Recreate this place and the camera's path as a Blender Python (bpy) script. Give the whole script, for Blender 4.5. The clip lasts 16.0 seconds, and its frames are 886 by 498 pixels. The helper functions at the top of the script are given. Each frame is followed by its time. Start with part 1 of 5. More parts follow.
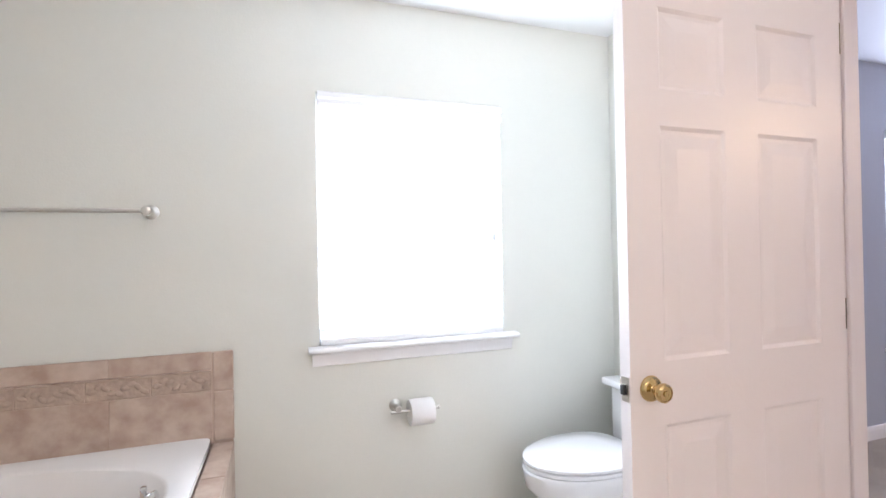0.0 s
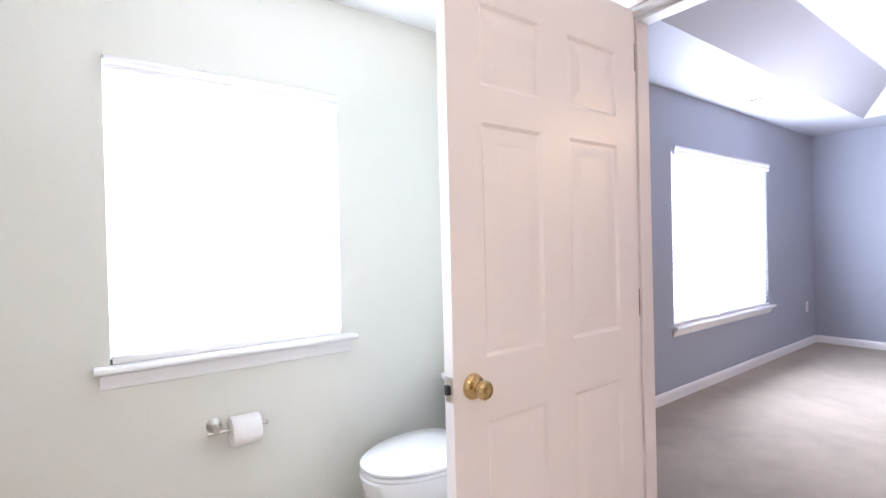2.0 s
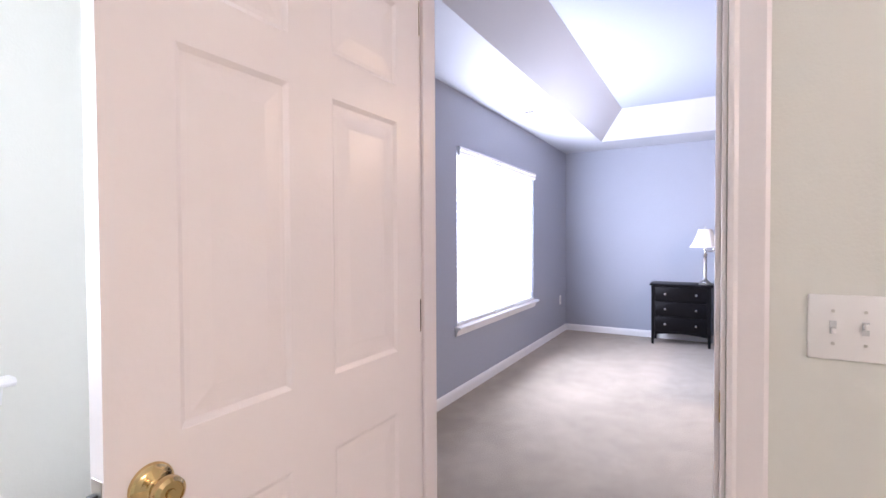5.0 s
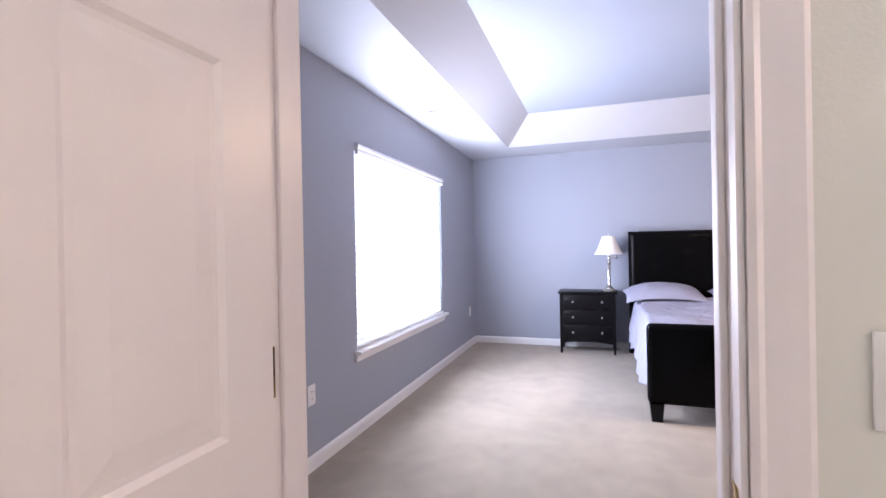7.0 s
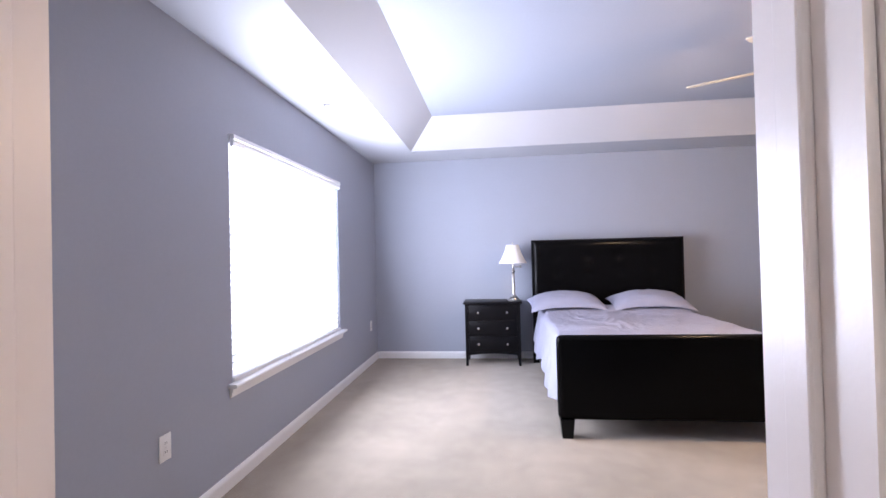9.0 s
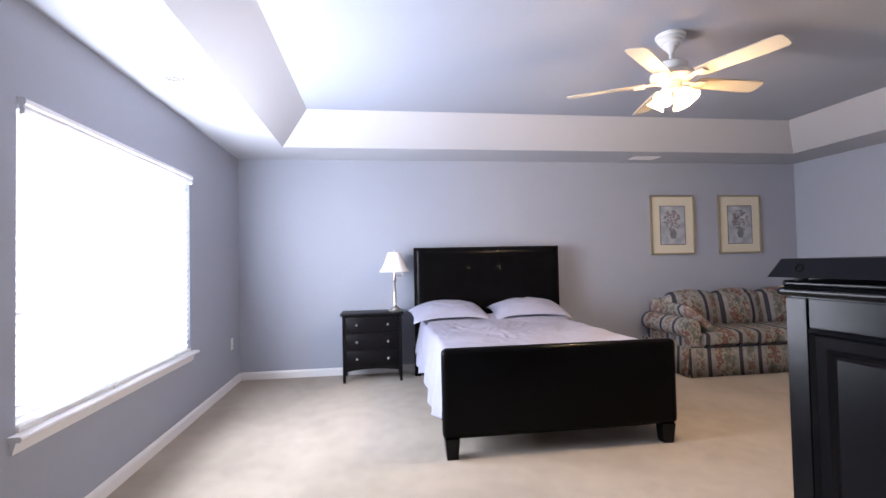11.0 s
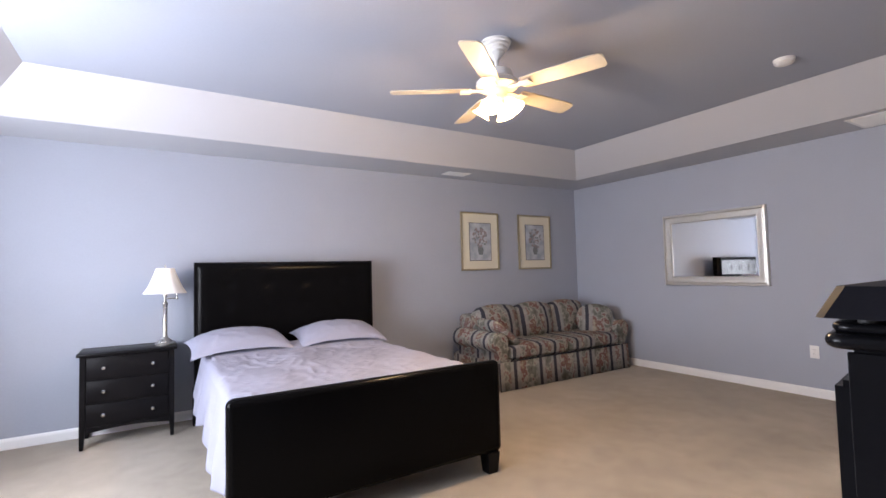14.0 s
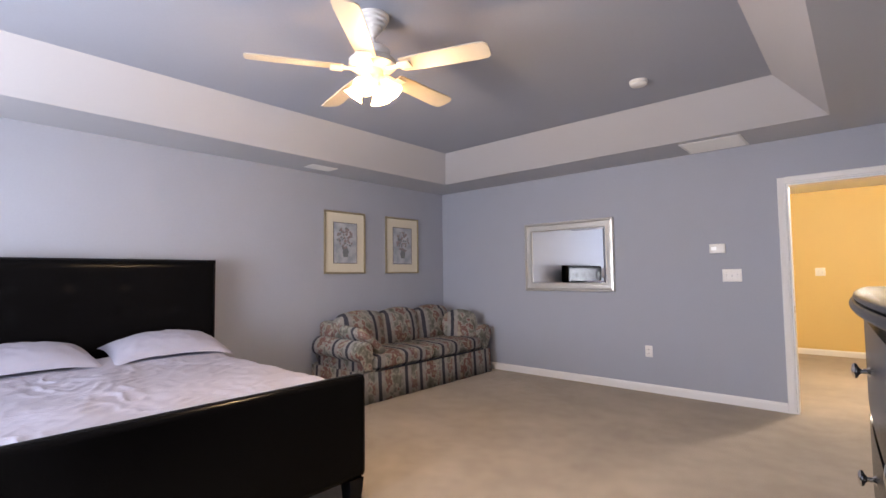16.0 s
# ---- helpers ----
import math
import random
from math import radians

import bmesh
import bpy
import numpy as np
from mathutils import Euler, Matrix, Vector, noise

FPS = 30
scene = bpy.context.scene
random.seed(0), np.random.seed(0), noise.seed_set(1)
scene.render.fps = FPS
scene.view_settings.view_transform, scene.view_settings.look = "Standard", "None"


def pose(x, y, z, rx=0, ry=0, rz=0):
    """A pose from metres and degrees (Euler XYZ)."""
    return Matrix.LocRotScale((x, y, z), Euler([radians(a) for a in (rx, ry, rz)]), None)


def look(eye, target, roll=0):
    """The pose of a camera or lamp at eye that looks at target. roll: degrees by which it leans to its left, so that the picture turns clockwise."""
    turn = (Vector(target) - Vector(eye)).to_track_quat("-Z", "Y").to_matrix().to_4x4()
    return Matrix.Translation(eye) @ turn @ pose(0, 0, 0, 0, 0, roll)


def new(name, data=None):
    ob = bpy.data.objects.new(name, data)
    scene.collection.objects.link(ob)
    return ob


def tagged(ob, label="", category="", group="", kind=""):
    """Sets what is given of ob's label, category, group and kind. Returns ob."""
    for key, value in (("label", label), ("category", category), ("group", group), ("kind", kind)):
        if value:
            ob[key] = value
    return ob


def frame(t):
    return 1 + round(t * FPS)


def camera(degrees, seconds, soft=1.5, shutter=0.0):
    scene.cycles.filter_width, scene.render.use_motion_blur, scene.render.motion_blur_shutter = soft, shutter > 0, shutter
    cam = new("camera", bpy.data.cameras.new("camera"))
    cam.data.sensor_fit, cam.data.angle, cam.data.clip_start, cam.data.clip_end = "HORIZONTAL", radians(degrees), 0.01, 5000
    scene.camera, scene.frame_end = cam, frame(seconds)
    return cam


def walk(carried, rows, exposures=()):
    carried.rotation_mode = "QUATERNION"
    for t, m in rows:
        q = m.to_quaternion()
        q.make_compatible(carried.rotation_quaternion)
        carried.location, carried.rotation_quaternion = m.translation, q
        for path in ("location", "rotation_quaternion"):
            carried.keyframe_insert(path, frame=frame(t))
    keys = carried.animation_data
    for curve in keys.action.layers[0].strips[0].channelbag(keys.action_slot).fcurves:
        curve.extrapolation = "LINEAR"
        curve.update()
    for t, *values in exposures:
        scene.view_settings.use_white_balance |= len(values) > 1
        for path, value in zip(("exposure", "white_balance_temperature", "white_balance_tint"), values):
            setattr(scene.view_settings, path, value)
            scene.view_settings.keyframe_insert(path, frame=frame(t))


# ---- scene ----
cam = camera(86.7, 16.0)
PATH = [
    (0, (0.137, 0.284, 1.26), (0.785, 2.176, 1.271), -1.1),
    (0.5, (0.157, 0.278, 1.255), (0.947, 2.115, 1.275), -1.4),
    (1, (0.186, 0.284, 1.256), (1.121, 2.052, 1.262), -1.6),
    (1.5, (0.225, 0.291, 1.258), (1.288, 1.985, 1.25), -1.6),
    (2, (0.263, 0.327, 1.26), (1.437, 1.946, 1.244), -1.4),
    (2.5, (0.297, 0.377, 1.262), (1.574, 1.915, 1.245), -0.9),
    (3, (0.327, 0.419, 1.267), (1.715, 1.86, 1.251), -0.3),
    (3.5, (0.359, 0.459, 1.266), (1.843, 1.8, 1.245), 0.0),
    (4, (0.407, 0.489, 1.269), (1.981, 1.724, 1.24), 0.3),
    (4.5, (0.519, 0.504, 1.268), (2.182, 1.614, 1.224), 0.0),
    (5, (0.614, 0.516, 1.265), (2.352, 1.505, 1.224), -0.3),
    (7.5, (1.114, 0.695, 1.271), (3.037, 1.243, 1.268), -1.3),
    (8, (1.197, 0.713, 1.272), (3.145, 1.165, 1.269), -1.5),
    (10.5, (1.613, 0.769, 1.264), (3.607, 0.621, 1.327), -1.2),
    (11, (1.687, 0.748, 1.26), (3.667, 0.47, 1.312), -1.2),
    (11.5, (1.808, 0.747, 1.266), (3.762, 0.323, 1.316), -0.9),
    (12, (1.91, 0.741, 1.27), (3.828, 0.178, 1.34), -0.7),
    (12.5, (1.97, 0.75, 1.27), (3.843, 0.057, 1.366), -0.7),
    (13, (2.034, 0.738, 1.269), (3.856, -0.079, 1.381), -0.9),
    (13.5, (2.15, 0.692, 1.272), (3.915, -0.242, 1.375), -1.2),
    (14, (2.227, 0.64, 1.277), (3.928, -0.406, 1.374), -1.5),
    (14.5, (2.291, 0.593, 1.271), (3.92, -0.564, 1.364), -1.6),
    (15, (2.369, 0.555, 1.273), (3.902, -0.726, 1.365), -1.4),
    (15.5, (2.417, 0.515, 1.28), (3.851, -0.877, 1.375), -1.0),
    (16, (2.504, 0.474, 1.256), (3.834, -1.015, 1.366), -0.7),
]
walk(cam, [(t, look(eye, target, roll)) for t, eye, target, roll in PATH], [(0.0, 0.08, 5850, 19), (3.5, 0.08, 5850, 19), (5.2, 0.05, 5900, 22), (8.2, -0.10, 5950, 22), (11.0, 0.0, 6180, 16), (14.5, 0.02, 6420, 15), (16.0, 0.04, 6450, 16)])
BED_SKY, BATH_SKY, FAN_W, VAN_W, HALL_W, TILT_SLAT = 156, 34, 37, 7.6, 148, -68
# plan, in metres
NY, EX, SY = 2.26, 7.13, -4.70            # bedroom's north, east and south wall faces
WX0, WX1 = 1.72, 1.845                    # wall between bathroom and bedroom
D0, D1, DH = 0.490, 1.250, 2.035          # doorway to the bathroom
BW = (0.275, 1.105, 0.884, 1.924)         # bathroom window
WW = (3.90, 5.755, 0.574, 2.002)          # bedroom window
EW = (2.17, 2.985, 2.03)                  # doorway to the landing

# ---- light ----
world = bpy.data.worlds.new("sky")
scene.world = world
world.use_nodes = True
wn = world.node_tree.nodes
sky = wn.new("ShaderNodeTexSky")
sky.sky_type, sky.sun_disc = "NISHITA", False
sky.sun_elevation, sky.sun_rotation = radians(50), radians(200)
world.node_tree.links.new(sky.outputs[0], wn["Background"].inputs[0])
wn["Background"].inputs[1].default_value = 0.1


def area_lamp(name, m, sx, sy, watts, colour):
    data = bpy.data.lights.new(name, "AREA")
    data.shape, data.size, data.size_y, data.energy, data.color = "RECTANGLE", sx, sy, watts, colour
    ob = new(name, data)
    ob.matrix_world = m
    return ob


def point_lamp(name, p, watts, colour, radius=0.03):
    data = bpy.data.lights.new(name, "POINT")
    data.energy, data.color, data.shadow_soft_size = watts, colour, radius
    ob = new(name, data)
    ob.location = p
    return ob


# daylight in the two window openings: a lamp behind each closed blind, that makes its slats glow, and before it
# strips that send on the light, upwards as the tilted slats do
def daylight(x0, x1, z0, z1, watts, glow_watts, colour, strips, lift):
    area_lamp("sky_behind_blind", pose((x0 + x1) / 2, NY + 0.095, (z0 + z1) / 2, -90, 0, 0), x1 - x0 - 0.1, z1 - z0 - 0.1, glow_watts, colour)
    h = (z1 - z0 - 0.165) / strips
    for k in range(strips):
        area_lamp("window_daylight", pose((x0 + x1) / 2, NY - 0.02 - h / 2 * math.sin(radians(lift)), z0 + 0.078 + h * (k + 0.5), -90 - lift, 0, 0), x1 - x0 - 0.02, h, watts / strips, colour)


daylight(*WW, BED_SKY, 90, (0.87, 0.92, 1.0), 5, 11)
daylight(*BW, BATH_SKY, 40, (0.87, 0.965, 0.985), 4, 8)
# sun, high behind the house: it does not enter the north windows
sun = new("sun", bpy.data.lights.new("sun", "SUN"))
sun.data.energy, sun.data.angle, sun.data.color = 3.0, radians(0.5), (1.0, 0.95, 0.88)
sun.matrix_world = look((0, 0, 10), (1.5, 4.0, 0))

# ---- materials ----
def nodes_of(name):
    m = bpy.data.materials.new(name)
    m.use_nodes = True
    t = m.node_tree
    return m, t.nodes, t.links, t.nodes["Principled BSDF"]


def mat(name, colour, rough=0.6, metal=0.0, var=0.08, scale=4.0, fine=60.0, bump=0.15, bump_scale=200.0, spec=0.5, coat=0.0):
    """Paint, wood, metal or cloth: broad and fine variation of the colour, and a fine relief."""
    m, n, l, b = nodes_of(name)
    co = n.new("ShaderNodeTexCoord")
    broad, thin, relief = (n.new("ShaderNodeTexNoise") for _ in range(3))
    for node, s, d in ((broad, scale, 3.0), (thin, fine, 2.0), (relief, bump_scale, 2.0)):
        node.inputs["Scale"].default_value, node.inputs["Detail"].default_value = s, d
        l.new(co.outputs["Object"], node.inputs["Vector"])
    mix = n.new("ShaderNodeMix")
    mix.data_type, mix.blend_type = "RGBA", "MIX"
    mix.inputs["A"].default_value = (*[c * (1 - var) for c in colour], 1)
    mix.inputs["B"].default_value = (*[min(1, c * (1 + var)) for c in colour], 1)
    half = n.new("ShaderNodeMath")
    half.operation = "MULTIPLY_ADD"
    half.inputs[1].default_value = 0.45
    both = n.new("ShaderNodeMath")
    both.operation = "MULTIPLY"
    both.inputs[1].default_value = 0.55
    l.new(broad.outputs["Fac"], both.inputs[0])
    l.new(thin.outputs["Fac"], half.inputs[0])
    l.new(both.outputs[0], half.inputs[2])
    l.new(half.outputs[0], mix.inputs["Factor"])
    l.new(mix.outputs["Result"], b.inputs["Base Color"])
    rr = n.new("ShaderNodeMapRange")
    rr.inputs["To Min"].default_value, rr.inputs["To Max"].default_value = max(0.02, rough * 0.85), min(1, rough * 1.15)
    l.new(broad.outputs["Fac"], rr.inputs["Value"])
    l.new(rr.outputs[0], b.inputs["Roughness"])
    b.inputs["Metallic"].default_value = metal
    b.inputs["Specular IOR Level"].default_value = spec
    b.inputs["Coat Weight"].default_value = coat
    if bump:
        bp = n.new("ShaderNodeBump")
        bp.inputs["Strength"].default_value, bp.inputs["Distance"].default_value = bump, 0.004
        l.new(relief.outputs["Fac"], bp.inputs["Height"])
        l.new(bp.outputs[0], b.inputs["Normal"])
    return m


def carpet_mat():
    m, n, l, b = nodes_of("carpet")
    co = n.new("ShaderNodeTexCoord")
    worn, tuft, traffic = (n.new("ShaderNodeTexNoise") for _ in range(3))
    for node, s, d in ((worn, 1.6, 5.0), (tuft, 260.0, 2.0), (traffic, 7.0, 4.0)):
        node.inputs["Scale"].default_value, node.inputs["Detail"].default_value = s, d
        l.new(co.outputs["Object"], node.inputs["Vector"])
    ramp = n.new("ShaderNodeValToRGB")
    ramp.color_ramp.elements[0].position, ramp.color_ramp.elements[1].position = 0.36, 0.66
    ramp.color_ramp.elements[0].color = (0.405, 0.348, 0.276, 1)
    ramp.color_ramp.elements[1].color = (0.53, 0.457, 0.366, 1)
    half = n.new("ShaderNodeMix")
    half.inputs["Factor"].default_value = 0.4
    l.new(worn.outputs["Fac"], half.inputs["A"])
    l.new(traffic.outputs["Fac"], half.inputs["B"])
    l.new(half.outputs["Result"], ramp.inputs["Fac"])
    mul = n.new("ShaderNodeMix")
    mul.data_type, mul.blend_type = "RGBA", "MULTIPLY"
    mul.inputs["Factor"].default_value = 0.35
    l.new(ramp.outputs["Color"], mul.inputs["A"])
    l.new(tuft.outputs["Fac"], mul.inputs["B"])
    l.new(mul.outputs["Result"], b.inputs["Base Color"])
    b.inputs["Roughness"].default_value = 0.95
    b.inputs["Specular IOR Level"].default_value = 0.1
    b.inputs["Sheen Weight"].default_value = 0.2
    bp = n.new("ShaderNodeBump")
    bp.inputs["Strength"].default_value, bp.inputs["Distance"].default_value = 0.7, 0.008
    l.new(tuft.outputs["Fac"], bp.inputs["Height"])
    l.new(bp.outputs[0], b.inputs["Normal"])
    return m


def sofa_mat(axis="Y", phase=0.06):
    """Striped tapestry: blue-grey and dark stripes along the seat's length, with floral blotches in rust, cream and sage between."""
    m, n, l, b = nodes_of("sofa_tapestry")
    co, sep = n.new("ShaderNodeTexCoord"), n.new("ShaderNodeSeparateXYZ")
    l.new(co.outputs["Object"], sep.inputs[0])
    fr = n.new("ShaderNodeMath")
    fr.operation = "MULTIPLY_ADD"
    fr.inputs[1].default_value, fr.inputs[2].default_value = 1 / 0.588, phase
    l.new(sep.outputs[axis], fr.inputs[0])
    fract = n.new("ShaderNodeMath")
    fract.operation = "FRACT"
    l.new(fr.outputs[0], fract.inputs[0])
    band = n.new("ShaderNodeValToRGB")
    band.color_ramp.interpolation = "CONSTANT"
    els = band.color_ramp.elements
    els[0].position, els[0].color = 0.0, (0, 0, 0, 1)
    els[1].position, els[1].color = 0.515, (1, 1, 1, 1)
    for p, v in ((0.585, 0.0), (0.896, 1.0), (0.968, 0.0)):
        els.new(p).color = (v, v, v, 1)
    edge = n.new("ShaderNodeValToRGB")
    rims = edge.color_ramp.elements
    rims[0].position, rims[0].color = 0.0, (0.7, 0.7, 0.7, 1)
    rims[1].position, rims[1].color = 0.06, (0, 0, 0, 1)
    for p, v in ((0.42, 0.0), (0.45, 0.75), (0.64, 0.75), (0.67, 0.1), (0.80, 0.1), (0.83, 0.75), (1.0, 0.7)):
        rims.new(p).color = (v, v, v, 1)
    l.new(fract.outputs[0], edge.inputs["Fac"])
    l.new(fract.outputs[0], band.inputs["Fac"])
    vor, noi = n.new("ShaderNodeTexNoise"), n.new("ShaderNodeTexNoise")
    vor.inputs["Scale"].default_value, noi.inputs["Scale"].default_value = 7.5, 24.0
    vor.inputs["Detail"].default_value = 3.0
    for node in (vor, noi):
        l.new(co.outputs["Object"], node.inputs["Vector"])
    flo = n.new("ShaderNodeValToRGB")
    e = flo.color_ramp.elements
    e[0].position, e[0].color = 0.30, (0.098, 0.096, 0.08, 1)
    e[1].position, e[1].color = 0.72, (0.33, 0.30, 0.24, 1)
    e.new(0.42).color = (0.165, 0.165, 0.145, 1)
    e.new(0.49).color = (0.31, 0.30, 0.27, 1)
    e.new(0.55).color = (0.15, 0.066, 0.062, 1)
    e.new(0.62).color = (0.19, 0.135, 0.105, 1)
    add = n.new("ShaderNodeMath")
    add.operation = "MULTIPLY_ADD"
    add.inputs[1].default_value, add.inputs[2].default_value = 0.36, -0.18
    l.new(noi.outputs["Fac"], add.inputs[0])
    plus = n.new("ShaderNodeMath")
    l.new(vor.outputs["Fac"], plus.inputs[0])
    l.new(add.outputs[0], plus.inputs[1])
    l.new(plus.outputs[0], flo.inputs["Fac"])
    mix = n.new("ShaderNodeMix")
    mix.data_type = "RGBA"
    mix.inputs["B"].default_value = (0.028, 0.031, 0.046, 1)
    k = n.new("ShaderNodeMath")
    k.operation = "MULTIPLY"
    k.inputs[1].default_value = 0.95
    l.new(band.outputs["Color"], k.inputs[0])
    l.new(k.outputs[0], mix.inputs["Factor"])
    pale = n.new("ShaderNodeMix")
    pale.data_type = "RGBA"
    pale.inputs["B"].default_value = (0.27, 0.268, 0.265, 1)
    l.new(edge.outputs["Color"], pale.inputs["Factor"])
    l.new(flo.outputs["Color"], pale.inputs["A"])
    l.new(pale.outputs["Result"], mix.inputs["A"])
    l.new(mix.outputs["Result"], b.inputs["Base Color"])
    b.inputs["Roughness"].default_value = 0.9
    b.inputs["Specular IOR Level"].default_value = 0.2
    weave = n.new("ShaderNodeTexNoise")
    weave.inputs["Scale"].default_value = 350.0
    l.new(co.outputs["Object"], weave.inputs["Vector"])
    bp = n.new("ShaderNodeBump")
    bp.inputs["Strength"].default_value, bp.inputs["Distance"].default_value = 0.4, 0.003
    l.new(weave.outputs["Fac"], bp.inputs["Height"])
    l.new(bp.outputs[0], b.inputs["Normal"])
    return m


def glow(name, colour, strength):
    m, n, l, b = nodes_of(name)
    b.inputs["Base Color"].default_value = (*colour, 1)
    b.inputs["Emission Color"].default_value = (*colour, 1)
    b.inputs["Emission Strength"].default_value = strength
    return m


def frosted_mat():
    """Frosted lamp glass: glows, and lets part of the bulb's light through."""
    m, n, l, b = nodes_of("frosted_tulip_glass")
    b.inputs["Base Color"].default_value = (0.9, 0.82, 0.68, 1)
    b.inputs["Roughness"].default_value = 0.35
    b.inputs["Emission Color"].default_value = (1.0, 0.80, 0.52, 1)
    b.inputs["Emission Strength"].default_value = 2.8
    tr, mx, out = n.new("ShaderNodeBsdfTranslucent"), n.new("ShaderNodeMixShader"), n["Material Output"]
    tr.inputs["Color"].default_value = (0.9, 0.80, 0.62, 1)
    mx.inputs["Fac"].default_value = 0.35
    l.new(b.outputs[0], mx.inputs[1])
    l.new(tr.outputs[0], mx.inputs[2])
    clear, both = n.new("ShaderNodeBsdfTransparent"), n.new("ShaderNodeMixShader")
    clear.inputs["Color"].default_value = (1.0, 0.86, 0.64, 1)
    both.inputs["Fac"].default_value = 0.24
    l.new(mx.outputs[0], both.inputs[1])
    l.new(clear.outputs[0], both.inputs[2])
    l.new(both.outputs[0], out.inputs["Surface"])
    return m


def slat_mat():
    m, n, l, b = nodes_of("blind_slat")
    b.inputs["Base Color"].default_value = (0.86, 0.86, 0.86, 1)
    b.inputs["Roughness"].default_value = 0.45
    tr, mx, out = n.new("ShaderNodeBsdfTranslucent"), n.new("ShaderNodeMixShader"), n["Material Output"]
    tr.inputs["Color"].default_value = (0.88, 0.89, 0.90, 1)
    mx.inputs["Fac"].default_value = 0.5
    l.new(b.outputs[0], mx.inputs[1])
    l.new(tr.outputs[0], mx.inputs[2])
    l.new(mx.outputs[0], out.inputs["Surface"])
    return m


def glass_mat():
    m, n, l, b = nodes_of("window_glass")
    b.inputs["Base Color"].default_value = (0.95, 0.98, 0.97, 1)
    b.inputs["Transmission Weight"].default_value = 1.0
    b.inputs["Roughness"].default_value = 0.01
    b.inputs["IOR"].default_value = 1.45
    return m


def picture_mat():
    m, n, l, b = nodes_of("flower_print")
    co, noi = n.new("ShaderNodeTexCoord"), n.new("ShaderNodeTexNoise")
    noi.inputs["Scale"].default_value, noi.inputs["Detail"].default_value = 9.0, 4.0
    l.new(co.outputs["Object"], noi.inputs["Vector"])
    r = n.new("ShaderNodeValToRGB")
    e = r.color_ramp.elements
    e[0].position, e[0].color = 0.35, (0.30, 0.33, 0.38, 1)
    e[1].position, e[1].color = 0.70, (0.50, 0.52, 0.56, 1)
    l.new(noi.outputs["Fac"], r.inputs["Fac"])
    l.new(r.outputs["Color"], b.inputs["Base Color"])
    b.inputs["Roughness"].default_value = 0.5
    return m


def tile_mat():
    m, n, l, b = nodes_of("travertine_tile")
    co, info = n.new("ShaderNodeTexCoord"), n.new("ShaderNodeObjectInfo")
    add = n.new("ShaderNodeVectorMath")
    l.new(co.outputs["Object"], add.inputs[0])
    l.new(info.outputs["Random"], add.inputs[1])
    noi, fine = n.new("ShaderNodeTexNoise"), n.new("ShaderNodeTexNoise")
    noi.inputs["Scale"].default_value, noi.inputs["Detail"].default_value = 13.0, 6.0
    fine.inputs["Scale"].default_value = 70.0
    l.new(add.outputs[0], noi.inputs["Vector"])
    l.new(add.outputs[0], fine.inputs["Vector"])
    r = n.new("ShaderNodeValToRGB")
    e = r.color_ramp.elements
    e[0].position, e[0].color = 0.34, (0.385, 0.275, 0.21, 1)
    e[1].position, e[1].color = 0.68, (0.55, 0.44, 0.36, 1)
    l.new(noi.outputs["Fac"], r.inputs["Fac"])
    l.new(r.outputs["Color"], b.inputs["Base Color"])
    b.inputs["Roughness"].default_value = 0.45
    bp = n.new("ShaderNodeBump")
    bp.inputs["Strength"].default_value, bp.inputs["Distance"].default_value = 0.15, 0.004
    l.new(fine.outputs["Fac"], bp.inputs["Height"])
    l.new(bp.outputs[0], b.inputs["Normal"])
    return m


M_BED = mat("bedroom_wall_paint", (0.350, 0.376, 0.442), 0.66, var=0.06, bump=0.12, bump_scale=160)
# border colour raised above the walls' to stand in for light on it
M_SOFFIT = mat("tray_border_lifted", (0.465, 0.475, 0.51), 0.7, var=0.04, bump=0.12, bump_scale=160)
M_SLOPE = mat("tray_slope_paint", (0.50, 0.50, 0.525), 0.7, var=0.03, bump=0.12, bump_scale=160)
M_BATH = mat("bathroom_wall_paint", (0.697, 0.698, 0.638), 0.6, var=0.03, bump=0.12, bump_scale=160)
M_CEIL = mat("white_ceiling_paint", (0.80, 0.80, 0.79), 0.7, var=0.02, bump=0.2, bump_scale=120)
M_YEL = mat("yellow_wall_paint", (0.70, 0.515, 0.20), 0.6, var=0.04, bump=0.12, bump_scale=160)
M_TRIM = mat("white_trim_paint", (0.80, 0.80, 0.80), 0.35, var=0.02, bump=0.05)
# white paint with the vanity light's pinkish cast put into the colour
M_DOOR = mat("door_paint_warm_cast", (0.82, 0.768, 0.755), 0.35, var=0.02, bump=0.08, bump_scale=90)
M_CARPET = carpet_mat()
M_LINO = mat("bathroom_floor_vinyl", (0.50, 0.44, 0.37), 0.4, var=0.12)
M_LEATHER = mat("black_leather", (0.0035, 0.0033, 0.0036), 0.21, var=0.25, bump=0.12, bump_scale=140, fine=20, spec=0.06)
M_LACQ = mat("black_lacquered_wood", (0.006, 0.006, 0.0075), 0.24, var=0.25, scale=9, bump=0.03, bump_scale=60, spec=0.14)
M_MATTE = mat("black_matte_wood", (0.007, 0.0065, 0.0075), 0.35, var=0.25, scale=9, bump=0.04, bump_scale=60, spec=0.09)
M_PLAST = mat("black_plastic", (0.010, 0.010, 0.013), 0.45, var=0.15, bump=0.05, spec=0.05)
M_NICKEL = mat("brushed_nickel", (0.62, 0.60, 0.56), 0.28, 1.0, var=0.05, bump=0.04)
M_CHROME = mat("chrome", (0.75, 0.75, 0.75), 0.10, 1.0, var=0.03, bump=0.0)
M_BRASS = mat("polished_brass", (0.62, 0.46, 0.22), 0.09, 1.0, var=0.06, bump=0.0)
